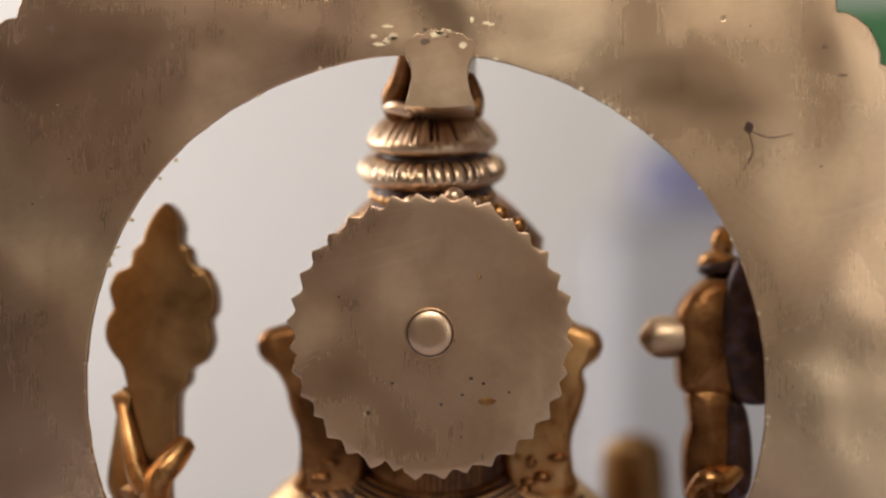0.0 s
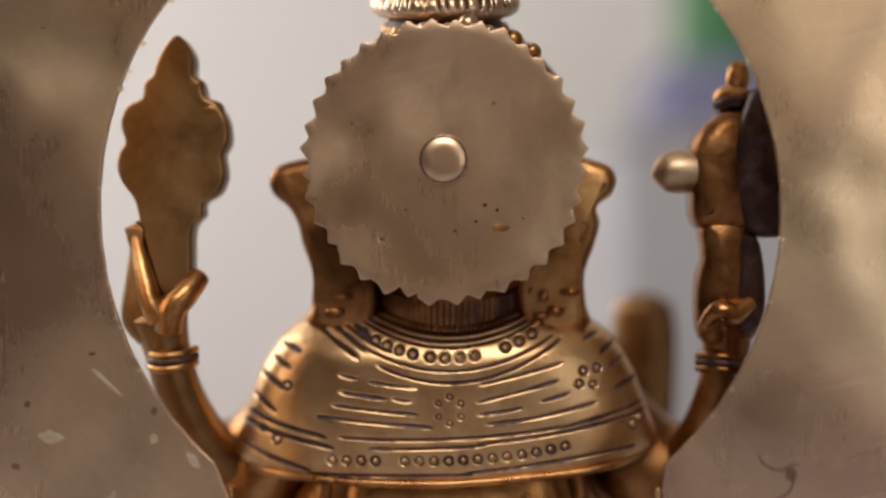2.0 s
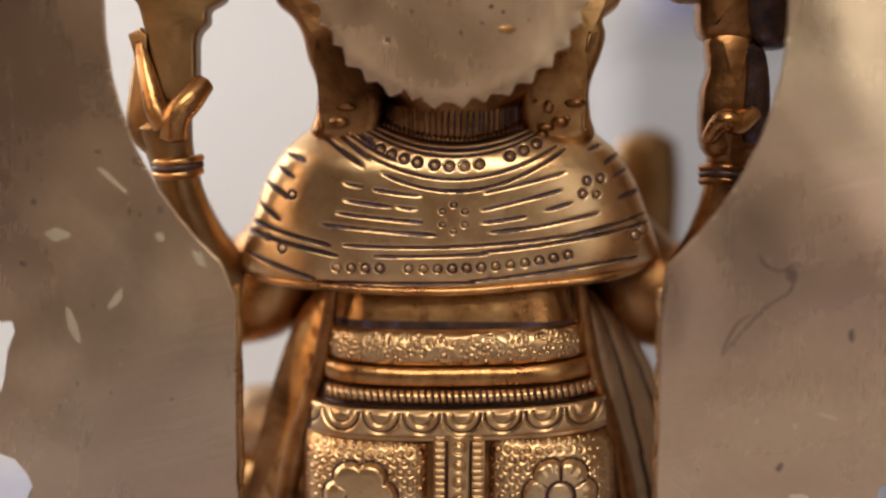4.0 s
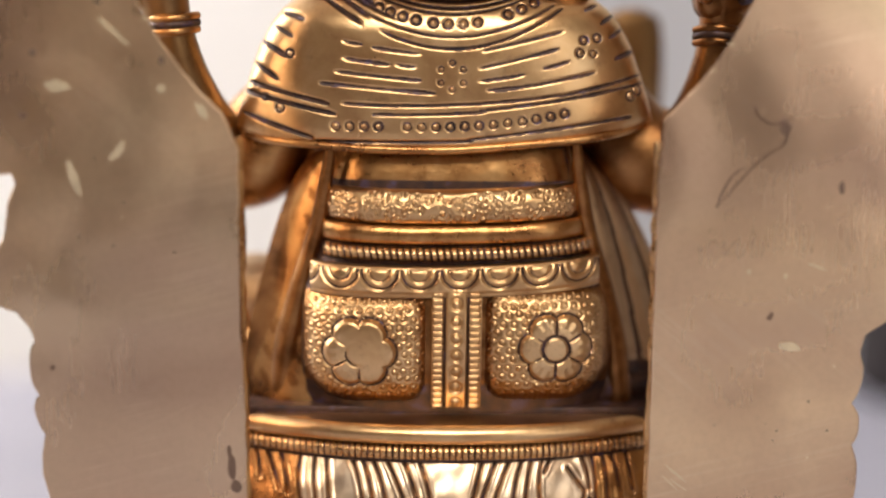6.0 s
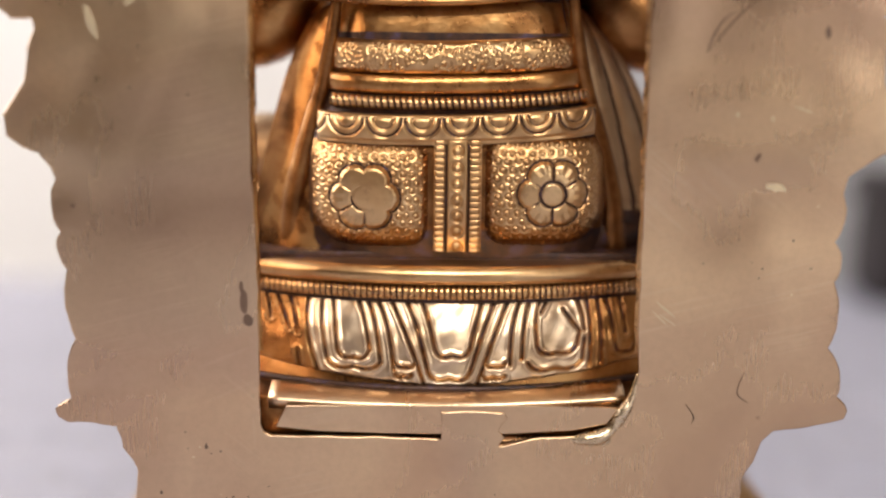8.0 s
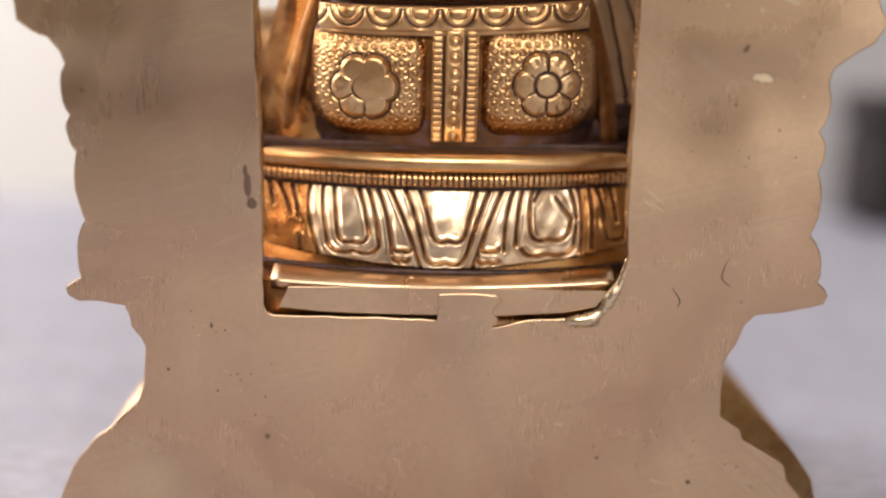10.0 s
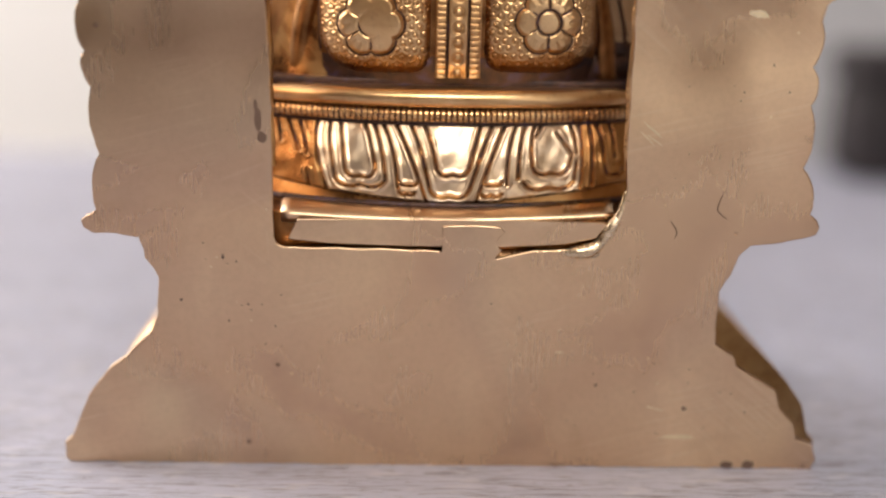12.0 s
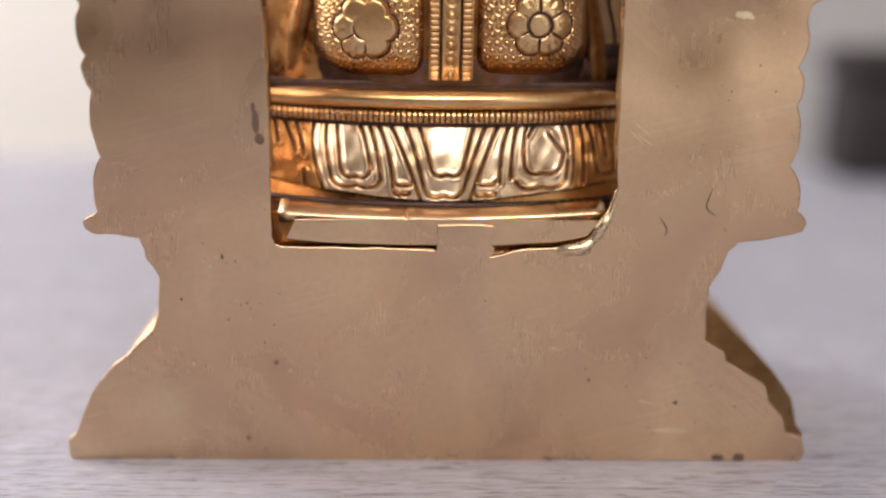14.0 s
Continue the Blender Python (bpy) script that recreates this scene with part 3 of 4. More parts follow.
band(drum, [(71.4, 3.0), (78, 1.2), (86, -2.6), (92, -5.0), (94.5, -5.0), (99.2, -3.0), (99.5, -2.0)], 56, mat=0)
part("drum", drum, [BROWN], seat)


def side(x_top, x_low, z_low, bow=0.0):
    """A groove that falls from under the beads to (x_low, z_low), bowed sideways."""
    f = np.linspace(0, 1, 9)
    return np.stack([x_top + (x_low - x_top) * f + bow * np.sin(np.pi * f**0.8), 95.6 + (z_low - 95.6) * f], 1)


def tip(x0, x1, z, cusp=0.4, rise=2.0):
    """A two-lobed groove along the tip of a petal, with a small cusp in its middle."""
    f = np.linspace(-1, 1, 15)
    return np.stack([(x0 + x1) / 2 + (x1 - x0) / 2 * f, z + rise * np.abs(f) ** 5 + cusp * np.exp(-((f / 0.22) ** 2))], 1)


def dash(x0, z0, x1, z1):
    return np.array([(x0, z0), (x1, z1)])


GROOVES = [side(-46.2, -44.0, 88, 0.4), side(-43.5, -39.1, 85.9, 0.3), side(-39.8, -36.9, 85.2, 0.3), dash(-36.8, 81, -36.2, 77)]
# first petal
GROOVES += [side(-33.4, -31.0, 75.2, -2.0), side(-30.3, -29.3, 79.6, -0.9), tip(-29.3, -16.1, 77.5, 0.6), side(-28.2, -26.8, 82.0), tip(-26.8, -18.9, 80.0, 0.3), side(-22.6, -18.7, 82.2, 0.6), side(-20.3, -16.1, 79.6, 0.9), side(-18.1, -12.8, 77.6, 1.3)]
# leaf between, middle petal, leaf between
GROOVES += [tip(-12.8, -7.6, 78.4, 0.0, 1.0), tip(-12.6, -8.6, 75.9, 0.4, 0.8)]
GROOVES += [side(-14.8, -5.0, 72.8, 0.8), side(-10.8, -4.6, 77.2, 0.8), tip(-4.6, 5.5, 75.3, 0.5), side(-7.1, -2.9, 82.8, 0.5), tip(-2.9, 5.4, 80.9, 0.4, 1.8), side(9.1, 5.4, 82.6, -0.2), side(12.4, 5.5, 77.2, -0.4), side(15.7, 6.9, 73.2, -0.5)]
GROOVES += [tip(9.0, 14.2, 78.6, 0.0, 1.0), tip(8.6, 14.0, 75.6, 0.4, 0.8)]
# last petal with its curl, and the half petal beyond
GROOVES += [side(18.7, 15.2, 79.0, -1.2), side(20.9, 18.2, 80.4, -0.9), side(23.8, 21.9, 83.2, -1.2), tip(21.9, 31.8, 81.2, 0.3), dash(31.8, 83.0, 32.6, 86.4), dash(32.6, 86.4, 30.3, 89.2), dash(30.3, 89.2, 28.6, 91.4), tip(19.6, 33.2, 77.3, 0.5), dash(33.2, 79.2, 33.8, 84.5)]
GROOVES += [side(25.7, 22.8, 91.0), side(30.8, 33.8, 86.5, 0.8), side(33.8, 34.9, 77.5, 1.0), side(36.7, 38.1, 78.0, 0.8), side(38.9, 42.0, 82.0, 0.4), tip(42.0, 47.0, 80.2, 0.0, 1.6), side(42.6, 44.6, 85.0, 0.3)]


def groove_depth(x, z):
    """How deep the grooves cut at each place: 0 to 1, and the soft swelling between them."""
    near = np.full(x.shape, 99.0)
    for line in GROOVES:
        for (xa, za), (xb, zb) in zip(line, line[1:]):
            dx, dz = xb - xa, zb - za
            f = np.clip(((x - xa) * dx + (z - za) * dz) / (dx * dx + dz * dz + 1e-9), 0, 1)
            near = np.minimum(near, np.hypot(x - xa - f * dx, z - za - f * dz))
    return np.exp(-((near / 0.37) ** 2)), np.exp(-(((near - 0.95) / 0.4) ** 2))


def petal(x_left, x_right, seed, face):
    """One carved lotus petal: the stretch of the flaring band between two boundary curves x(v)."""
    f, v = np.meshgrid(np.linspace(0, 1, int(7 * abs(x_right(0.5) - x_left(0.5))) + 12), np.linspace(0, 1, 120))
    x = x_left(v) + (x_right(v) - x_left(v)) * f
    z = 95.8 - 21.6 * v + 0.0016 * x * x * v - 0.9 * np.exp(-((x / 16.0) ** 2)) * v
    y = seat_y(x) + 2.6 - 7.2 * v**0.85 - 1.3 * np.sin(np.pi * np.clip(v, 0, 1)) + 2.6 * np.clip((v - 0.93) / 0.07, 0, 1) ** 2
    for turn in (0.3, 1.1, 1.9, 2.7):
        y += 0.06 * np.sin((x * math.cos(turn) + z * math.sin(turn)) * (0.5 + 0.35 * turn) + 5 * turn)
    cut, lip_ = groove_depth(x, z)
    rough = 0.5 + 0.5 * np.sin(1.7 * x + 0.6 * z) * np.sin(0.9 * z - 1.1 * x)
    deep = cut * (1.05 - 0.45 * v) * (0.75 + 0.5 * rough)
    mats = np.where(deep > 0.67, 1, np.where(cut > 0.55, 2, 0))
    # Top edge turns brown and lower edge dark, in uneven patches.
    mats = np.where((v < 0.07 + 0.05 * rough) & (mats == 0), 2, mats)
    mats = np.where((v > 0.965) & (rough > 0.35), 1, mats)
    acc = Acc()
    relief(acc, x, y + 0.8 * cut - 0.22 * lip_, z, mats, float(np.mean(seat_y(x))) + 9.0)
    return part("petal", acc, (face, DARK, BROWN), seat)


edges = [lambda v: -49.0 + 0 * v, lambda v: -33.6 - 2.0 * np.sin(np.pi * v) + 2.4 * v, lambda v: -18.4 + 5.6 * v + 1.3 * np.sin(np.pi * v), lambda v: -14.9 + 9.6 * v + 0.8 * np.sin(np.pi * v), lambda v: 15.8 - 8.9 * v - 0.5 * np.sin(np.pi * v), lambda v: 18.8 - 3.6 * v - 1.2 * np.sin(np.pi * v), lambda v: 33.8 + 1.2 * v + 1.0 * np.sin(np.pi * v), lambda v: 49.0 + 0 * v]
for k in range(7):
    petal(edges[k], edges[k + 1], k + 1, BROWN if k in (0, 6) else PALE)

# Seat top painted black as the shade below the panels.
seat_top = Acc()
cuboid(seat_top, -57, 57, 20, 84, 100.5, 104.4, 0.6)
part("seat_top", seat_top, [DARK], seat, "seat top coloured black as painted shade")
foot = Acc()
cuboid(foot, -58, 58, 4.6, 84, 52.2, 62, 1.0)
part("foot", foot, [PLATE], seat)
# Backing behind the slit, its brown darkened as painted shade.
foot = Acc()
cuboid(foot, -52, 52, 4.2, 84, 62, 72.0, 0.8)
part("recess", foot, [DEEP], seat, "brown backing block, darkened as shade in the slit under the seat")
foot = Acc()
xs = np.linspace(-42.5, 42.5, 35)
rows = [np.stack([xs, np.full(35, yy) + 0.0009 * xs**2, zz + 0.0007 * xs**2 + 0.01 * xs], 1) for yy, zz in ((8.0, 68.0), (1.6, 68.4), (0.5, 70.6), (0.55, 71.0), (1.2, 71.6), (4.2, 72.9), (9.0, 73.2))]
foot.add(np.concatenate(rows), loops_faces(35, 7, False) + [tuple(r * 35 for r in range(7)), tuple(r * 35 + 34 for r in range(7))[::-1]], 0)
part("lip", foot, [PLATE], seat, "pale bevelled lip under the petals")
foot = Acc()
slab(foot, [(-40.5, 65.4), (-30, 64.4), (-15, 64.0), (0, 63.9), (14, 64.0), (30, 65.0), (38, 66.6), (41.0, 71.0), (0, 71.2), (-38, 70.6)], 0.35, 8, 0.3)
part("face_plate", foot, [PLATE], seat)
# Dark tubes run above and below the petals.
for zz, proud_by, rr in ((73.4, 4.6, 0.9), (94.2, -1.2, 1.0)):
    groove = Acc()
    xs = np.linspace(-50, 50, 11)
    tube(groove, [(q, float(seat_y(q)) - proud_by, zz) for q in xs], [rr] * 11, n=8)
    part("groove", groove, [DARK], seat, "dark strip along the groove")

# ---------- the statue: one mesh ----------
fig = Acc()
CX = 0.3

# crown
# Crown core is dark, giving black gaps between the rings.
lathe(fig, (-0.6, 27), [(12.5, 255), (13.5, 262), (14.5, 268), (13, 270.5), (12.5, 276), (11, 279), (10.5, 284), (8.8, 287), (9.8, 289), (9.5, 292), (7.5, 296), (6, 301)], mat=1)


def crown_ring(c, profile, crimps, seed, upto, mat=6, n=560):
    """A turned ring, leaning back, whose sloping upper face is chased with uneven dark cuts."""
    acc_r = random.Random(seed)
    a = np.linspace(0, 2 * np.pi, n, endpoint=False)
    cut = np.zeros(n)
    for k in range(crimps):
        at = 2 * np.pi * (k + acc_r.uniform(-0.22, 0.22)) / crimps
        cut = np.maximum(cut, acc_r.uniform(0.35, 1.0) * np.exp(-((np.angle(np.exp(1j * (a - at))) / (0.2 * 2 * np.pi / crimps)) ** 2)))
    verts, mats = [], []
    for k, (r, z) in enumerate(profile):
        depth = cut * (1.0 if 0 < k < upto else 0.3 if k == upto else 0.0)
        verts.append(np.stack([c[0] + (r - 0.9 * depth) * np.cos(a), c[1] + (r - 0.9 * depth) * np.sin(a), c[2] + z - 0.5 * depth + 0.25 * r * np.sin(a)], 1))
        mats.append(np.where(depth > 0.5, 1, 1 if k == 0 else mat))
    faces = loops_faces(n, len(profile))
    fig.add(np.concatenate(verts), faces, np.concatenate(mats[:-1]))


crown_ring((-0.6, 27, 2.4), [(8.6, 285.2), (10.2, 285.0), (12.0, 283.8), (13.6, 282.2), (14.8, 280.6), (15.3, 279.4), (15.2, 278.2), (14.2, 277.2), (12.0, 276.6), (10.0, 276.4)], 44, 3, 4)
crown_ring((-0.6, 27, 2.6), [(11.6, 275.0), (13.4, 275.6), (15.0, 275.2), (16.4, 274.4), (17.2, 273.2), (17.3, 271.8), (16.8, 270.4), (15.6, 269.4), (13.6, 268.8), (12.0, 268.8)], 46, 4, 5)
crown_ring((-0.6, 27, 2.0), [(12.6, 268.4), (14.2, 268.2), (14.9, 267.2), (14.6, 266.0), (13.0, 265.4)], 40, 5, 3, 2)
ring(fig, (-0.6, 27, 286.2), 9.0, 1.6, 1.2, 0, 0, 2)
top_edge = [(9.6 - 15.2 * k / 16, 298.0 + 3.2 * math.sin(math.pi * k / 16) ** 0.7 + 1.1 * noise.noise((k * 0.8, 3, 1))) for k in range(17)]
slab(fig, [(-5.6, 285.2), (2, 284.6), (9.4, 285.2), (8.4, 288), (7.7, 291), (8.0, 294), (9.6, 296.8)] + top_edge + [(-5.6, 296.6), (-4.2, 294), (-3.9, 291), (-4.6, 288)], -0.14, 26, 0.1, 3)
tube(fig, [(-8.6, 21, 286.5), (-8.8, 18, 290), (-6.8, 14, 294.5), (-5.4, 8, 299)], [2.6, 3.0, 2.2, 1.4], 4, 16)
tube(fig, [(-10.2, 17, 287.6), (-8.0, 13.4, 287.0), (-4.6, 11.6, 285.4)], [1.2, 1.6, 1.2], 6, 12)
tube(fig, [(9.0, 21, 286.8), (9.2, 18, 290), (8.2, 14, 294)], [2.2, 2.2, 1.2], 4, 16)
ball(fig, (9.4, 16, 287.8), (1.9, 1.9, 1.9), 2, 14, 10)
for px, pz, r in ((4.8, 266.4, 2.4), (-4.6, 265.4, 1.7), (9.2, 264.8, 1.5), (0.5, 265.6, 1.3), (14.5, 263.0, 2.2), (18.6, 260.4, 2.0)):
    ball(fig, (px, 8.6, pz), (r, 2.4, r), 3 if px < 12 else 2, 14, 10)

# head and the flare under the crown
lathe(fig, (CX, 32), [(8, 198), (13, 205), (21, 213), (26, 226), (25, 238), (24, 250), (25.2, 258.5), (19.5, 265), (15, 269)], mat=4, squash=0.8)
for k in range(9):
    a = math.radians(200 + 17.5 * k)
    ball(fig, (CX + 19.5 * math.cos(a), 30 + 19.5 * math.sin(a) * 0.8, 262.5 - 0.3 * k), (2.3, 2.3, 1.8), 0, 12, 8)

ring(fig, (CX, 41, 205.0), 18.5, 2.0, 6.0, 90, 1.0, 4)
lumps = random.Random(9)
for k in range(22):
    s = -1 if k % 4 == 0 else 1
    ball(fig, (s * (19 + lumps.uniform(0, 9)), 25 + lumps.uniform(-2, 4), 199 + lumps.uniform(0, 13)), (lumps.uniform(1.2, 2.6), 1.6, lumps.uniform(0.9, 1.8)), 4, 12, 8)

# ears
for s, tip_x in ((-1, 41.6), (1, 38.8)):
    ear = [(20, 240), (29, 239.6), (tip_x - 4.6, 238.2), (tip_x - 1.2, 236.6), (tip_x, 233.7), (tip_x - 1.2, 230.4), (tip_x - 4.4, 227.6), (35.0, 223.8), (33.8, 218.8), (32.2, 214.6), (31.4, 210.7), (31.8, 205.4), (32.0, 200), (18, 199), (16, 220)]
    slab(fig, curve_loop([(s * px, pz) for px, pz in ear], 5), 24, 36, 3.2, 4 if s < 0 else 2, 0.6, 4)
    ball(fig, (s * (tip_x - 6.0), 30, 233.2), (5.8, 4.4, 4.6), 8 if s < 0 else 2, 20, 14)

# toothed disc with a rivet
teeth = 36
disc = []
for k in range(teeth):
    for f, r in ((0.0, 29.3), (0.17, 29.6), (0.36, 30.4), (0.5, 30.9), (0.64, 30.4), (0.83, 29.6)):
        a = 2 * math.pi * (k + f + 0.15 * noise.noise((k * 0.9, 0, 0))) / teeth
        r += 1.3 * noise.noise((k * 0.7, 5, f * 0.5))
        disc.append((-0.4 + r * math.cos(a), 236.8 + r * math.sin(a)))
disc = np.array(disc)
hub = np.array((-0.4, 236.8))
spokes = (disc - hub) / np.linalg.norm(disc - hub, axis=1)[:, None]
layers = [(hub + spokes * r, 5.6 + 0.9 * (1 - (r / 28.0) ** 2)) for r in (5.0, 9.0, 13.0, 17.0, 21.0, 25.0, 27.0, 28.0)]
layers += [(hub + (disc - hub) * 0.99, 5.58), (hub + (disc - hub) * 0.998, 5.62), (disc, 5.75), (disc, 8.8), (hub + (disc - hub) * 0.97, 9.4), (hub + spokes * 9.0, 9.4)]
fig.add(np.concatenate([np.stack([p[:, 0], np.full(len(p), y), p[:, 1]], 1) for p, y in layers]), loops_faces(len(disc), len(layers)), 3)
lathe_y = [(5.4, 6.6), (5.3, 5.5), (5.1, 5.4), (4.9, 5.6), (4.75, 5.2), (4.45, 5.0), (2.4, 4.9), (0.4, 4.88)]
a = np.linspace(0, 2 * np.pi, 40, endpoint=False)
rivet = np.concatenate([np.stack([-0.4 + r * np.cos(a), np.full(40, y), 237.2 + r * np.sin(a)], 1) for r, y in lathe_y])
fig.add(rivet, loops_faces(40, len(lathe_y)) + [tuple(range(280, 320))], np.array([3] * 40 + [3] * 40 + [1] * 80 + [3] * 121))
tube(fig, [(-0.4, 9, 237), (-0.4, 16, 237)], [9, 10], 2)
for px, pz, rx, rz, m in ((13.0, 222.4, 5.6, 2.2, 2), (10.2, 249.2, 0.6, 0.5, 0), (-22, 223, 0.7, 0.5, 2), (4.4, 235.6, 0.5, 0.5, 1), (8.4, 227.5, 0.5, 0.4, 1), (11.0, 226.4, 0.4, 0.4, 1), (16.5, 224.6, 0.5, 0.4, 1), (6.5, 224.0, 0.4, 0.3, 1), (19.0, 225.8, 0.4, 0.4, 1), (-20, 245, 0.5, 0.5, 1), (2, 222, 0.4, 0.4, 1), (-8.5, 226.5, 0.4, 0.3, 1)):
    ball(fig, (px, 6.62 if rx > 1 else 6.5, pz), (rx, 0.6, rz), m, 18, 10)


def engraved(x, z, strokes, rings_):
    """Depth of cut over grids x, z. Strokes: (x0, x1, height function, width, depth); rings: (x, z, radius)."""
    cut = np.zeros(x.shape)
    for x0, x1, f, wide, deep in strokes:
        g = np.exp(-(((z - f(x)) / wide) ** 2)) * np.clip((x - x0) / 2.2, 0, 1) ** 0.6 * np.clip((x1 - x) / 2.2, 0, 1) ** 0.6
        cut = np.maximum(cut, deep * g)
    bump = np.zeros(x.shape)
    for cx, cz, r in rings_:
        d = np.hypot(x - cx, z - cz)
        near = d < r * 2
        cut = np.where(near, np.maximum(cut, 0.32 * np.exp(-(((d - r) / (0.30 * r)) ** 2))), cut)
        bump = np.where(near, np.maximum(bump, 0.35 * np.exp(-((d / (0.55 * r)) ** 2))), bump)
    return cut, bump


# shawl over the shoulders
a, v = np.meshgrid(np.linspace(-math.pi / 2, math.pi / 2, 560), np.linspace(0, 1, 240))
u = np.sin(a)
half = np.interp(v, [0.0, 0.05, 0.1, 0.17, 0.26, 0.36, 0.5, 0.7, 0.87, 1.0], [25.5, 28.4, 31.4, 34.9, 38.6, 41.4, 44.2, 46.8, 48.9, 50.0])
x = -0.9 + u * half
neck = 203.0 + 4.6 * np.abs(u) ** 1.8
hem = 165.9 + 0.035 * x + 0.0016 * x**2 + 1.6 * np.abs(u) ** 8
z = neck + (hem - neck) * v**1.02
y = 17.6 + 17.0 * (1 - np.clip(1 - np.abs(u) ** 2.7, 0, 1) ** (1 / 2.7)) + 11.0 * np.clip((0.34 - v) / 0.34, 0, 1) ** 2 * (0.55 + 0.45 * np.abs(u)) - 0.7 * np.sin(np.pi * v) + 0.8 * np.clip((v - 0.9) / 0.1, 0, 1) ** 2


def line(x0, x1, z0, z1, wide=0.42, deep=0.4, sink=0.12):
    """A stroke from (x0, z0) to (x1, z1) that sinks a little in its middle."""
    return (x0 - 0.8, x1 + 0.8, lambda xx: z0 + (z1 - z0) * (xx - x0) / (x1 - x0) - 4 * sink * (xx - x0) * (x1 - xx) / (x1 - x0) ** 2, wide, deep)


def hang(level, curl=0.0148):
    return lambda xx: level + curl * (xx - 0.3) ** 2


strokes = [(-23, 24, hang(d, c), w, g) for d, c, w, g in ((199.0, 0.0138, 0.45, 0.55), (197.3, 0.0142, 0.36, 0.5), (195.9, 0.0145, 0.3, 0.45), (190.7, 0.0142, 0.3, 0.5))]
strokes += [(-16, 26, hang(188.1, 0.0150), 0.36, 0.55), (-27, -12, hang(192.4, 0.0150), 0.4, 0.5)]
# heavy cuts on one shoulder
strokes += [line(*q, 0.62, 0.7) for q in ((-31, -20.5, 201.4, 193.9), (-28, -19.0, 202.4, 195.6), (-24, -18, 203.0, 198.6))]
# broken lines across the back
strokes += [line(*q) for q in ((-24, -20.4, 189.6, 189.0), (-17.2, -7.0, 188.2, 187.0), (-24, -14, 185.8, 184.5), (-12, -8, 184.4, 184.0), (-25.6, -7, 182.8, 181.0), (-29.2, -3.7, 180.2, 178.1), (7.7, 25.4, 187.8, 192.3), (7.1, 24.2, 183.9, 188.3), (7.1, 16.6, 181.0, 182.5), (9.0, 19.2, 178.9, 180.2), (17.9, 33.1, 179.9, 183.2), (21.5, 26.8, 184.0, 185.5))]
# long lines over the hem
strokes += [line(*q, 0.36, 0.5, s) for *q, s in ((-24.1, 25.5, 175.6, 178.0, 1.3), (25.0, 44.5, 177.7, 183.0, 0.3), (-17.1, 8, 173.2, 174.0, 0.3), (7.0, 45.5, 174.3, 181.2, 0.8), (-31, 5, 167.0, 167.3, 0.2), (4, 42, 167.6, 173.2, 0.3))]
strokes += [line(*q, 0.5, 0.65, 0.2) for q in ((-46, -28, 180.4, 175.6), (-47, -26.1, 178.2, 173.2), (-48, -31.6, 173.4, 167.8))]
# short cuts at the shoulders' edges
strokes += [line(*q, 0.6, 0.7, 0) for q in ((-37.9, -33.8, 196.3, 194.8), (-40.2, -36.5, 193.2, 191.1), (-43.2, -38.2, 189.7, 186.8), (-44.9, -39.9, 184.6, 181.3))]
strokes += [line(*q, 0.5, 0.65, 0) for q in ((31.3, 33.9, 197.7, 198.8), (35.3, 37.9, 194.9, 196.6), (37.3, 39.9, 191.6, 193.2), (38.6, 42.5, 186.7, 188.3))]
circles = [(q, 193.6 + 0.0147 * q * q, 1.05) for q in (-19.2, -16.2, -13.6, -10.8, -7.8, -3.9, -0.6, 2.8, 6.1, 13.0, 16.1, 19.0)]
circles += [(-26.1 + 3.28 * k, 170.5 + 0.0034 * max(-5 + 3.28 * (k - 5), 0) ** 2, 0.95) for k in range(17) if k != 4]
circles += [(0.4 + 2.9 * math.sin(math.radians(60 * k)), 182.0 + 3.0 * math.cos(math.radians(60 * k)), 0.65) for k in range(6)]
circles += [(30.7, 190.5, 0.9), (33.8, 191.1, 0.9), (29.7, 187.6, 0.9), (32.9, 187.5, 0.8), (42.4, 178.1, 1.1), (44.0, 179.4, 1.1), (-36.6, 186.9, 0.9), (-39, 174.6, 1.0), (-42.5, 177.0, 0.8)]
cut, bump = engraved(x, z, strokes, circles)
tone = np.sin(0.31 * x + 0.7) * np.sin(0.43 * z) * 0.12
mats = np.where(cut > 0.15 + 0.8 * tone, 1, 7)
# Rib cuts are dark; black above them is painted shade of the neck recess.
collar = hang(199.3, 0.0138)(x)
ribs = (z > collar) * (np.abs(u) < 0.8)
fine = 0.5 + 0.5 * np.cos(2 * np.pi * x / 1.05)
mats = np.where(ribs & ((fine < 0.42) | (z > collar + 1.7)), 1, np.where(ribs, 2, mats))
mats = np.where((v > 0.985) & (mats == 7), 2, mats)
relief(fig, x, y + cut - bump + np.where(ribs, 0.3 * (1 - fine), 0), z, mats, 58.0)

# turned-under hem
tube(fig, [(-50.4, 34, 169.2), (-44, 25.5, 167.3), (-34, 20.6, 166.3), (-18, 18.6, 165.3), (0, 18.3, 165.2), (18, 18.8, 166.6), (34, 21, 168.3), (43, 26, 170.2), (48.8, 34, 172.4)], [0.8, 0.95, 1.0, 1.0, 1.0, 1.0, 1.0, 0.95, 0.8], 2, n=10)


# torso, belts and the patterned cloth
def torso_grid(x0, x1, z0, z1, step=0.2):
    return np.meshgrid(np.arange(x0, x1 + step, step), np.arange(z0, z1 + step, step))


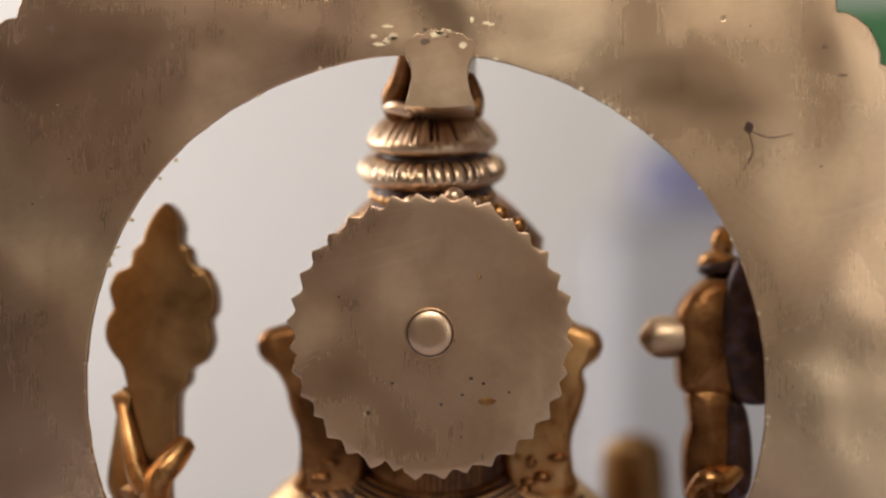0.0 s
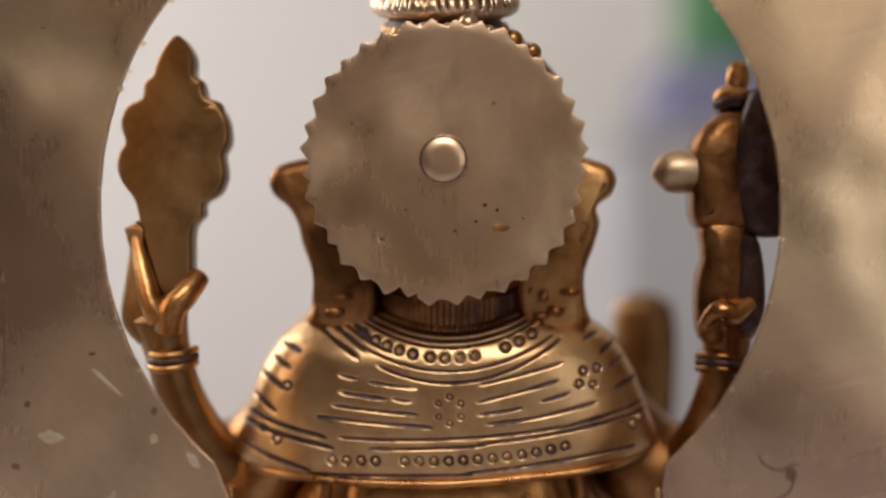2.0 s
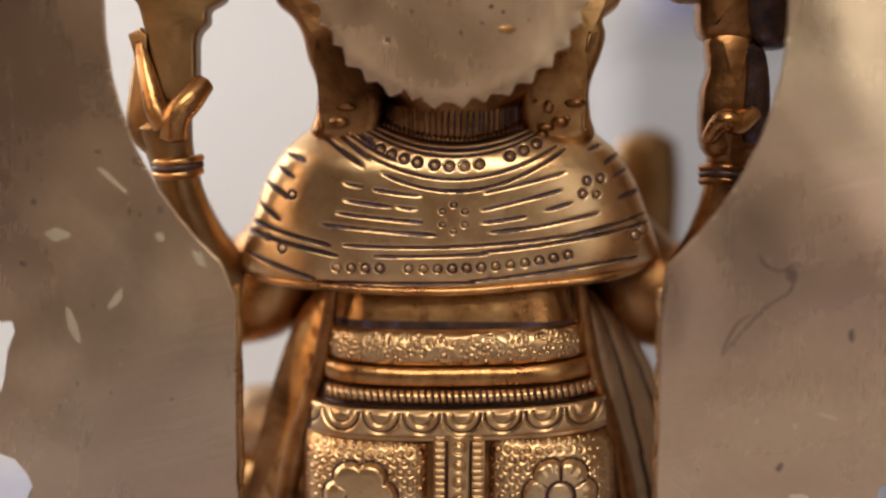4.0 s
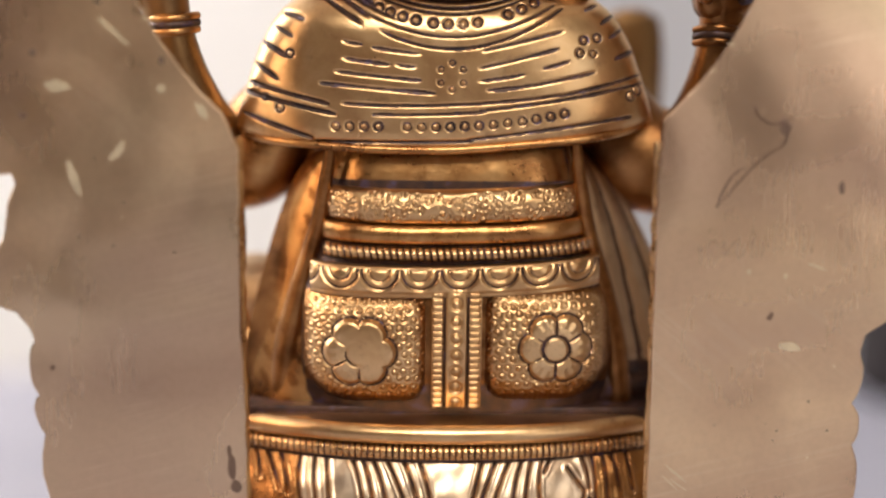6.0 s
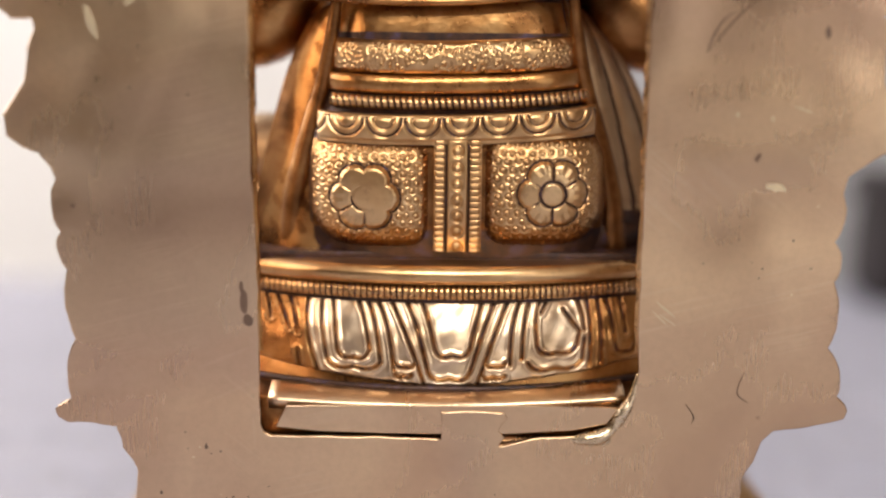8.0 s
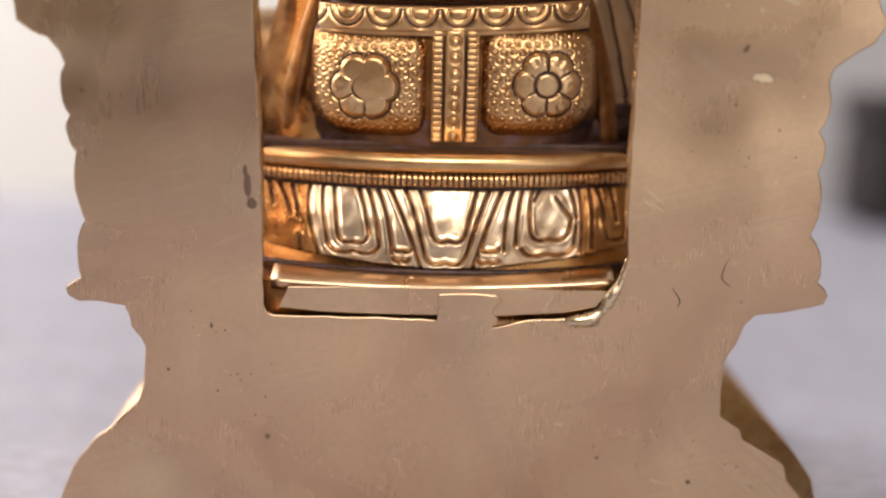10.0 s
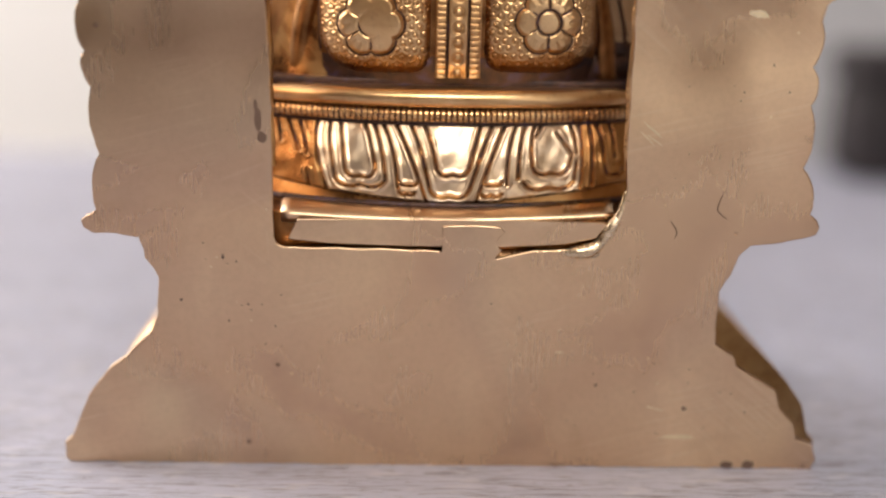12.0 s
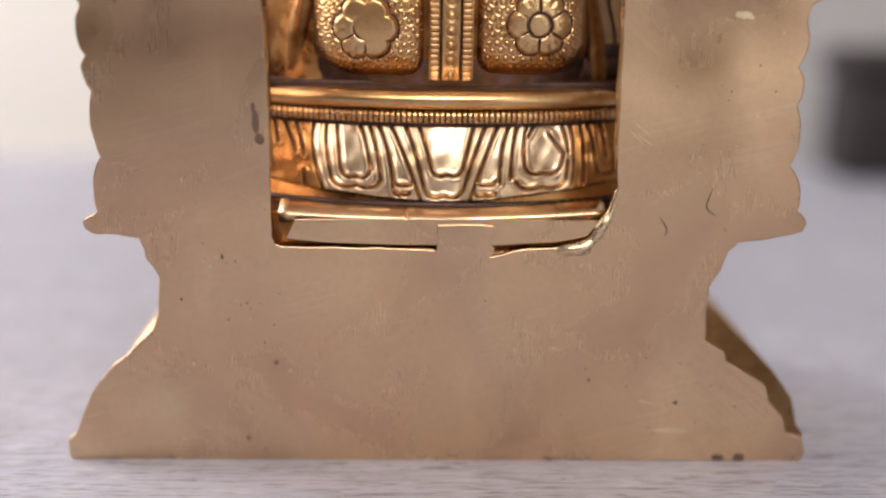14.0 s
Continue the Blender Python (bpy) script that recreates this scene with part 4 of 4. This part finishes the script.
def torso_y(x, z):
    """The back's plain form: fuller towards the hips, falling away at the flanks."""
    half_w = np.interp(z, [104, 115, 128, 140, 150, 165], [38, 41, 39, 34.5, 31.5, 29.5])
    mid = 1.5 + 0.04 * (130 - z) * 0.5
    s = np.clip(np.abs((x - mid) / half_w), 0, 1.15)
    back = sum(np.interp(z + k, [104, 112, 122, 132, 140, 150, 165], [19, 15.5, 14.4, 15.5, 17.5, 19.5, 22]) for k in (-6, -4, -2, 0, 2, 4, 6)) / 7
    return back + 10 * s**6


# A dark line over the belt, and a dark strip under the hem.
x, z = torso_grid(-29.5, 32.5, 155.0, 168.0, 0.5)
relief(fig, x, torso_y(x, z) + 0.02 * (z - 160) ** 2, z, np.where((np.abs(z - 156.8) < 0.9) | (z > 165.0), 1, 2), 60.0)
for s, out in ((-1, 0.0), (1, 2.6)):
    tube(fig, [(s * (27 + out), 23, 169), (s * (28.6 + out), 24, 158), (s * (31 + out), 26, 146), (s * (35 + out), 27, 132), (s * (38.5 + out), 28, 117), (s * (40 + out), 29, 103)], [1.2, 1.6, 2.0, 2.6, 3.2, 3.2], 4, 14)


def belt(z_mid, tall, x0, x1, proud, texture, tilt=0.022, dip=1.0, step=0.2, mat=0):
    """A rounded belt across the back with a surface texture."""
    x, w = np.meshgrid(np.arange(x0, x1 + step, step), np.linspace(-1, 1, max(int(tall / step), 8)))
    z = z_mid + w * tall / 2 + tilt * x + dip * ((x - 2) / 28.0) ** 2 - dip * 0.4
    y = torso_y(x, np.full(x.shape, z_mid)) - proud * np.sqrt(np.clip(1 - w**2 * 0.97, 0, 1))
    shift, mats = texture(x, w, z)
    relief(fig, x, y + shift, z, np.where(mats > 0, 1, mat), 58.0, mat)


def plain(x, w, z):
    return 0 * x, np.where(np.abs(w) > 0.93, 1, 0)


def pebbled(x, w, z):
    """Punched ring marks strewn over the belt."""
    shift = np.zeros(x.shape)
    spots = random.Random(11)
    for k in range(260):
        cx, cw = spots.uniform(x.min(), x.max()), spots.uniform(-0.75, 0.75)
        d = np.hypot(x - cx, (w - cw) * 3.5)
        shift += 0.26 * np.exp(-(((d - 0.62) / 0.22) ** 2)) - 0.2 * np.exp(-((d / 0.36) ** 2))
    return np.clip(shift, -0.3, 0.45), np.where(np.abs(w) > 0.95, 1, 0)


def roped(x, w, z):
    g = 0.5 + 0.5 * np.cos(2 * np.pi * (x + 0.25 * w) / 1.55)
    return 0.55 * np.clip((0.45 - g) / 0.45, 0, 1), np.where((g < 0.14) | (np.abs(w) > 0.92), 1, 0)


def scalloped(x, w, z):
    """A row of half-round petals, each with an inner arc."""
    p = 9.25
    cx = (x + 29.6) % p - p / 2
    d = np.hypot(cx, (w - 0.75) * 3.6)
    shift = 0.6 * np.exp(-(((d - 4.2) / 0.4) ** 2)) + 0.5 * np.exp(-(((d - 2.4) / 0.35) ** 2)) - 0.3 * np.exp(-((d / 1.5) ** 2))
    edge = np.exp(-(((w + 0.72) / 0.1) ** 2)) * 0.4
    shift = np.where(w > 0.78, 0, shift)
    return shift + edge, np.where((shift > 0.44) | (np.abs(w) > 0.96), 1, 0)


belt(152.4, 8.2, -30.0, 33, 3.4, pebbled, mat=7)
belt(145.9, 4.6, -29.5, 33.5, 1.6, plain, mat=2)
belt(141.6, 3.2, -29, 34.5, 2.2, roped, step=0.15, mat=7)
belt(135.2, 7.4, -32.2, 36.0, 1.6, scalloped, tilt=0.03, mat=7)
# Backing darkened by height: dark bands between belts, painted shade below the panels.
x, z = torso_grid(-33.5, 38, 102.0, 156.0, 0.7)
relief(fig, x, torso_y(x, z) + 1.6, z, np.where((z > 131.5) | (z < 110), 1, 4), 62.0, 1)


def flower(x, z, cx, cz, size, worn_side):
    """A raised six-petalled flower in a ring; worn_side rubs part of it flat."""
    dx, dz = x - cx, z - cz
    d, a = np.hypot(dx, dz) / size, np.arctan2(dz, dx)
    lobe = 0.80 + 0.2 * np.abs(np.cos(3 * a)) ** 0.6
    inside = 1 / (1 + np.exp((d - lobe) * 26))
    gap = np.exp(-((np.sin(3 * a + np.pi / 2) / 0.2) ** 2)) * (d > 0.38) * inside
    core = np.exp(-(((d - 0.38) / 0.055) ** 2))
    rim_cut = np.exp(-(((d - lobe - 0.06) / 0.06) ** 2))
    veins = 0.12 * np.cos(18 * a) * (d > 0.65) * inside
    cut = 0.55 * np.maximum(gap, core)
    flat = 1 / (1 + np.exp(-(dx * worn_side[0] + dz * worn_side[1] - worn_side[2]) * 1.5))
    cut = cut * (1 - flat)
    return -1.1 * inside + cut + veins * (1 - flat) + 0.5 * rim_cut, np.where((cut > 0.3) | (rim_cut > 0.75), 1, 0), inside


def panel(x0, x1, z0, z1, cx, cz, worn_side, seed, round_right):
    """One cloth-covered half of the seat: a cushion of punched rings round a flower."""
    x, z = torso_grid(x0, x1, z0, z1, 0.17)
    px, pz = (x - (x0 + x1) / 2) / ((x1 - x0) / 2), (z - (z0 + z1) / 2) / ((z1 - z0) / 2)
    cushion = np.clip(1 - np.abs(px) ** 5, 0, 1) ** 0.5 * np.clip(1 - np.where(pz < 0, np.abs(pz), np.abs(pz) * 0.93) ** 5, 0, 1) ** 0.5
    side = px if round_right else -px
    corner = np.hypot(np.clip((side - 0.1) / 0.9, 0, 9), np.clip((-pz - 0.1) / 0.9, 0, 9))
    corner = np.maximum(corner, np.hypot(np.clip((-side - 0.5) / 0.5, 0, 9), np.clip((-pz - 0.5) / 0.5, 0, 9)))
    cushion = cushion * np.clip(1 - np.clip(corner - 0.02, 0, 9) ** 7, 0, 1) ** 0.5
    y = torso_y(x, z) + 3.4 - 4.6 * cushion
    shift = np.zeros(x.shape)
    spots = random.Random(seed)
    for i in range(13):
        for j in range(13):
            qx = x0 + (i + 0.5 + 0.5 * (j % 2)) * (x1 - x0) / 13 + spots.uniform(-0.25, 0.25)
            qz = z0 + (j + 0.5) * (z1 - z0) / 13 + spots.uniform(-0.25, 0.25)
            d = np.hypot(x - qx, z - qz)
            shift += 0.26 * np.exp(-(((d - 0.75) / 0.26) ** 2)) - 0.22 * np.exp(-((d / 0.45) ** 2))
    fl, dark, inside = flower(x, z, cx, cz, 8.2, worn_side)
    mats = np.where(dark > 0, 1, 7)
    # Patina browns the rims; shade is painted into creases and lower part.
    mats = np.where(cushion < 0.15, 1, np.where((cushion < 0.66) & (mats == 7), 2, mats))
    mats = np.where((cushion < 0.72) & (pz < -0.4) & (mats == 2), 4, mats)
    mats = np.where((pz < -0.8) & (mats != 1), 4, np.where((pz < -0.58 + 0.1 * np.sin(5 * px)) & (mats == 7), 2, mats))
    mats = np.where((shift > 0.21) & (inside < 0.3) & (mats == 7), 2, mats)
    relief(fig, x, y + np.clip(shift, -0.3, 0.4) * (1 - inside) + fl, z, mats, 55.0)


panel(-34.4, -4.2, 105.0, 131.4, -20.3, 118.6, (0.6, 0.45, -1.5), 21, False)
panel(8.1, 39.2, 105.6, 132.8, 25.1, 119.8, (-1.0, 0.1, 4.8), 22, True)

# strap between them
x, z = torso_grid(-3.6, 7.8, 105.0, 133.4, 0.15)
cx = x - 2.1
col = np.abs(np.abs(cx) - 4.2)
bead = 0.5 + 0.5 * np.cos(2 * np.pi * z / 1.5)
shift = 1.0 * np.exp(-(((np.abs(cx) - 2.7) / 0.3) ** 2)) + np.where(col < 1.2, 0.45 * np.clip((0.4 - bead) / 0.4, 0, 1), 0)
zc = (z % 4.0) - 2.0
dot = np.hypot(cx, zc)
shift += 0.45 * np.exp(-(((dot - 1.25) / 0.3) ** 2)) - 0.3 * np.exp(-((dot / 0.7) ** 2))
shift += 0.6 * np.clip((np.abs(cx) - 5.2) / 0.5, 0, 1)
relief(fig, x, torso_y(x, z) - 0.6 + shift, z, np.where((shift > 0.75) | ((col < 1.2) & (bead < 0.03)), 1, 7), 50.0)

# Added dark tube: stands for the shade in the pocket beside the panel.
tube(fig, [(28, 31, 106), (38, 32, 107.5), (50, 36, 108)], [5.0, 6.5, 6.0], 1, 14)

# hanging cloth at both flanks, with folds
for s, top_x in ((-1, 28.5), (1, 31.5)):
    f, v = np.meshgrid(np.linspace(0, 1, 70), np.linspace(0, 1, 70))
    freq, deep = (6.0, 0.8) if s < 0 else (24.0, 0.6)
    x = s * (top_x - 4.5 + 5.5 * v + (f * (5 + 26 * v**0.55) if s > 0 else f * (4 + 19 * v**0.38)))
    z = 167 - (64 if s < 0 else 55) * v - 2.0 * f
    fold = np.sin(f * freq + 2.0 * v)
    y = 25 - 3.0 * v + (13 if s > 0 else 7) * f**1.5 + deep * fold * (0.35 + v)
    worn_out = np.sin(0.9 * x + 0.4 * z) * np.sin(0.5 * z) > 0.55
    # Right cloth has dark creases; its foot is painted as the pocket's shade.
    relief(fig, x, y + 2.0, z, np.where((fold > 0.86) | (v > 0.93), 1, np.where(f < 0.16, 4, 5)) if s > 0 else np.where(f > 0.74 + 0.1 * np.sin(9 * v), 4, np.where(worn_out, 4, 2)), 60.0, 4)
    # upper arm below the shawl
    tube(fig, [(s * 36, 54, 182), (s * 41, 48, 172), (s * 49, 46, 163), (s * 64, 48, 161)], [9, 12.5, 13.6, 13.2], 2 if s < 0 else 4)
    # thigh on the seat
    tube(fig, [(s * 22, 40, 112), (s * 44, 44, 111), (s * 62, 58, 110), (s * 50, 84, 108)], [11, 10, 9, 7], 2)

tube(fig, [(-38, 50, 126), (-50, 54, 125), (-64, 60, 121)], [9, 11.5, 10], 5)

# raised arm with the leaf-shaped emblem
tube(fig, [(-47, 46, 158), (-56, 36, 168), (-61.5, 27, 181), (-64.5, 23.5, 194), (-66, 22, 203)], [8, 6.5, 5.6, 5.2, 6.4], 8)
for dz, mat in ((-2.6, 2), (-1.1, 1), (0.4, 2)):
    tube(fig, [(-68.4, 22, 194.0 + dz), (-66.4, 18.6, 193.6 + dz), (-63, 17.4, 193.6 + dz), (-59.4, 18.8, 194.2 + dz), (-57.6, 22, 194.8 + dz)], [0.9, 1.0, 1.0, 1.0, 0.9], mat, 10)
slab(fig, curve_loop([(-74.4, 201), (-73.6, 212), (-71.4, 224), (-69.6, 222), (-67.5, 213), (-64, 205), (-61, 198), (-68, 195)], 5), 18.5, 29, 3.0, 8, 0.5)
tube(fig, [(-70.8, 19.5, 221), (-68.4, 17.5, 213), (-66.4, 16.5, 206), (-64.5, 17, 202.5)], [1.2, 2.0, 2.6, 3.0], 2, 12)
tube(fig, [(-56.2, 20, 212), (-58.5, 17.5, 208.5), (-61.8, 16.5, 204.5), (-63, 18, 200)], [2.4, 3.0, 3.4, 3.4], 2, 12)
emblem = [(-61.4, 266.4), (-64.2, 263.5), (-66.0, 259.6), (-66.6, 257.5), (-68.6, 255.6), (-69.2, 252.2), (-72.6, 250.4), (-74.0, 246.6), (-73.0, 242.4), (-74.4, 240.0), (-74.8, 236.0), (-73.4, 232.6), (-71.0, 229.4), (-69.8, 225), (-67.6, 216), (-65, 208), (-58.6, 208), (-58.0, 215), (-57.8, 222.5), (-55.4, 225.6), (-55.2, 228.4), (-51.8, 230.6), (-50.2, 234.8), (-50.8, 239.4), (-49.4, 242.0), (-49.8, 247.2), (-52.2, 251.2), (-54.6, 252.4), (-55.6, 256.0), (-57.4, 257.4), (-57.4, 261.6), (-59.2, 265)]
slab(fig, curve_loop(emblem, 3), 18.6, 25.5, 0.9, 8, 0.0)
for px, pz, r in ((-56.8, 255.2, 1.9), (-53.5, 249.5, 3.0)):
    ball(fig, (px, 20.5, pz), (r, 2.2, r * 0.8), 8, 12, 8)

# raised arm with the knobbed emblem
tube(fig, [(50, 46, 158), (58.5, 36, 170), (62.5, 29, 182), (64, 27, 194), (63.5, 26, 204)], [8, 6.2, 5.8, 5.4, 6.2], 4)
for dz, mat in ((0, 4), (1.5, 1), (3.0, 4)):
    tube(fig, [(57.4, 26, 190.5 + dz), (59.4, 22.2, 190.8 + dz), (62.8, 20.8, 190.6 + dz), (66.4, 22.2, 189.9 + dz), (68.4, 26, 189.2 + dz)], [0.9, 1.0, 1.0, 1.0, 0.9], mat, 10)
slab(fig, curve_loop([(57.4, 198), (56.6, 210), (58, 216), (57.6, 223), (62, 226), (68.8, 224), (70, 218), (71.8, 209), (70.6, 199), (64, 195)], 5), 21, 31, 3.2, 4, 0.6)
tube(fig, [(57.8, 21, 200), (60.6, 18.6, 204), (64, 19, 203.5), (68, 20.5, 206)], [1.8, 2.6, 2.6, 2.0], 2, 12)
# Dark sheet laid over the right side of the hand.
slab(fig, curve_loop([(66, 199), (65, 206), (65.5, 214), (66, 221), (70, 220), (71.6, 210), (70.8, 201)], 5), 19.5, 30, 2.2, 1, 0.3)
slab(fig, curve_loop([(56.4, 223.4), (55.2, 231), (55.0, 238), (56.4, 243.4), (60, 247.4), (64, 249.4), (72, 248), (80, 240), (82, 232), (78, 223), (70, 221.5), (63, 222)], 5), 20, 33, 3.6, 4, 0.8)
# Dark sheet laid over the emblem's right side.
slab(fig, curve_loop([(66.5, 224), (65, 232), (64.5, 240), (66, 248), (69, 254), (74, 251), (82, 242), (83, 231), (78, 222), (70, 220.6)], 5), 17.6, 30, 2.6, 1, 0.3)
tube(fig, [(56.5, 25, 235.6), (52.4, 25, 235.6), (49.4, 25, 235.4), (47.6, 25, 235.2)], [4.7, 5.0, 4.3, 2.4], 5, 18)
ring(fig, (66, 27, 251.2), 2.6, 2.6, 1.9, 0, 0, 1, 40)
ball(fig, (65.4, 27, 252.6), (4.6, 4.2, 3.2), 2)
ball(fig, (66.6, 27, 257.2), (2.8, 2.8, 4.0), 2)

# open hand raised in front
tube(fig, [(36, 70, 150), (50, 90, 160), (56, 98, 170), (55.8, 100, 182), (55.6, 100, 194), (55.4, 99, 201)], [8, 7, 8.0, 9.6, 9.6, 8.4], 8, squash=0.7)

statue = new("statue", fig.mesh("statue", FIGURE_MATS, True, np.array((0.0, 10.0, 115.0))))
statue.location = (0.0, 0.010, 0.115)
tagged(statue, "burnished brass figure with crown, toothed disc, engraved shawl", "statue")

# ---------- things far behind ----------


def blurred_box(name, x0, x1, y0, y1, z0, z1, mat, bevel):
    acc = Acc()
    cuboid(acc, x0, x1, y0, y1, z0, z1, bevel)
    return new(name, acc.mesh(name, [mat], True))


BLUE = painted("blue_plastic", (0.19, 0.19, 0.33), (0.23, 0.23, 0.40), 20, 0.4)
GREEN = painted("green_fabric", (0.05, 0.18, 0.07), (0.09, 0.28, 0.11), 30, 0.7)
BLACK = painted("dark_wood", (0.012, 0.009, 0.011), (0.03, 0.022, 0.024), 20, 0.7)
tagged(blurred_box("blue_box", 165, 300, 760, 900, 312, 376, BLUE, 10), "blue box lying on the grey cabinet", "box")
tagged(blurred_box("green_box", 200, 460, 770, 900, 376, 505, GREEN, 10), "green box stacked on the blue box", "box")
dark = tagged(new("dark_box"), "dark brown lidded box standing on the table", "box")
shell = Acc()
cuboid(shell, 256, 378, 402, 453, TOP, 64, 8)
part("body", shell, [BLACK], dark)
shell = Acc()
cuboid(shell, 253, 381, 399, 456, 63, 84, 8)
part("lid", shell, [BLACK], dark)

# ---------- lens focus ----------
cam.data.dof.use_dof = True
cam.data.dof.focus_object = statue
cam.data.dof.aperture_fstop = 2.7
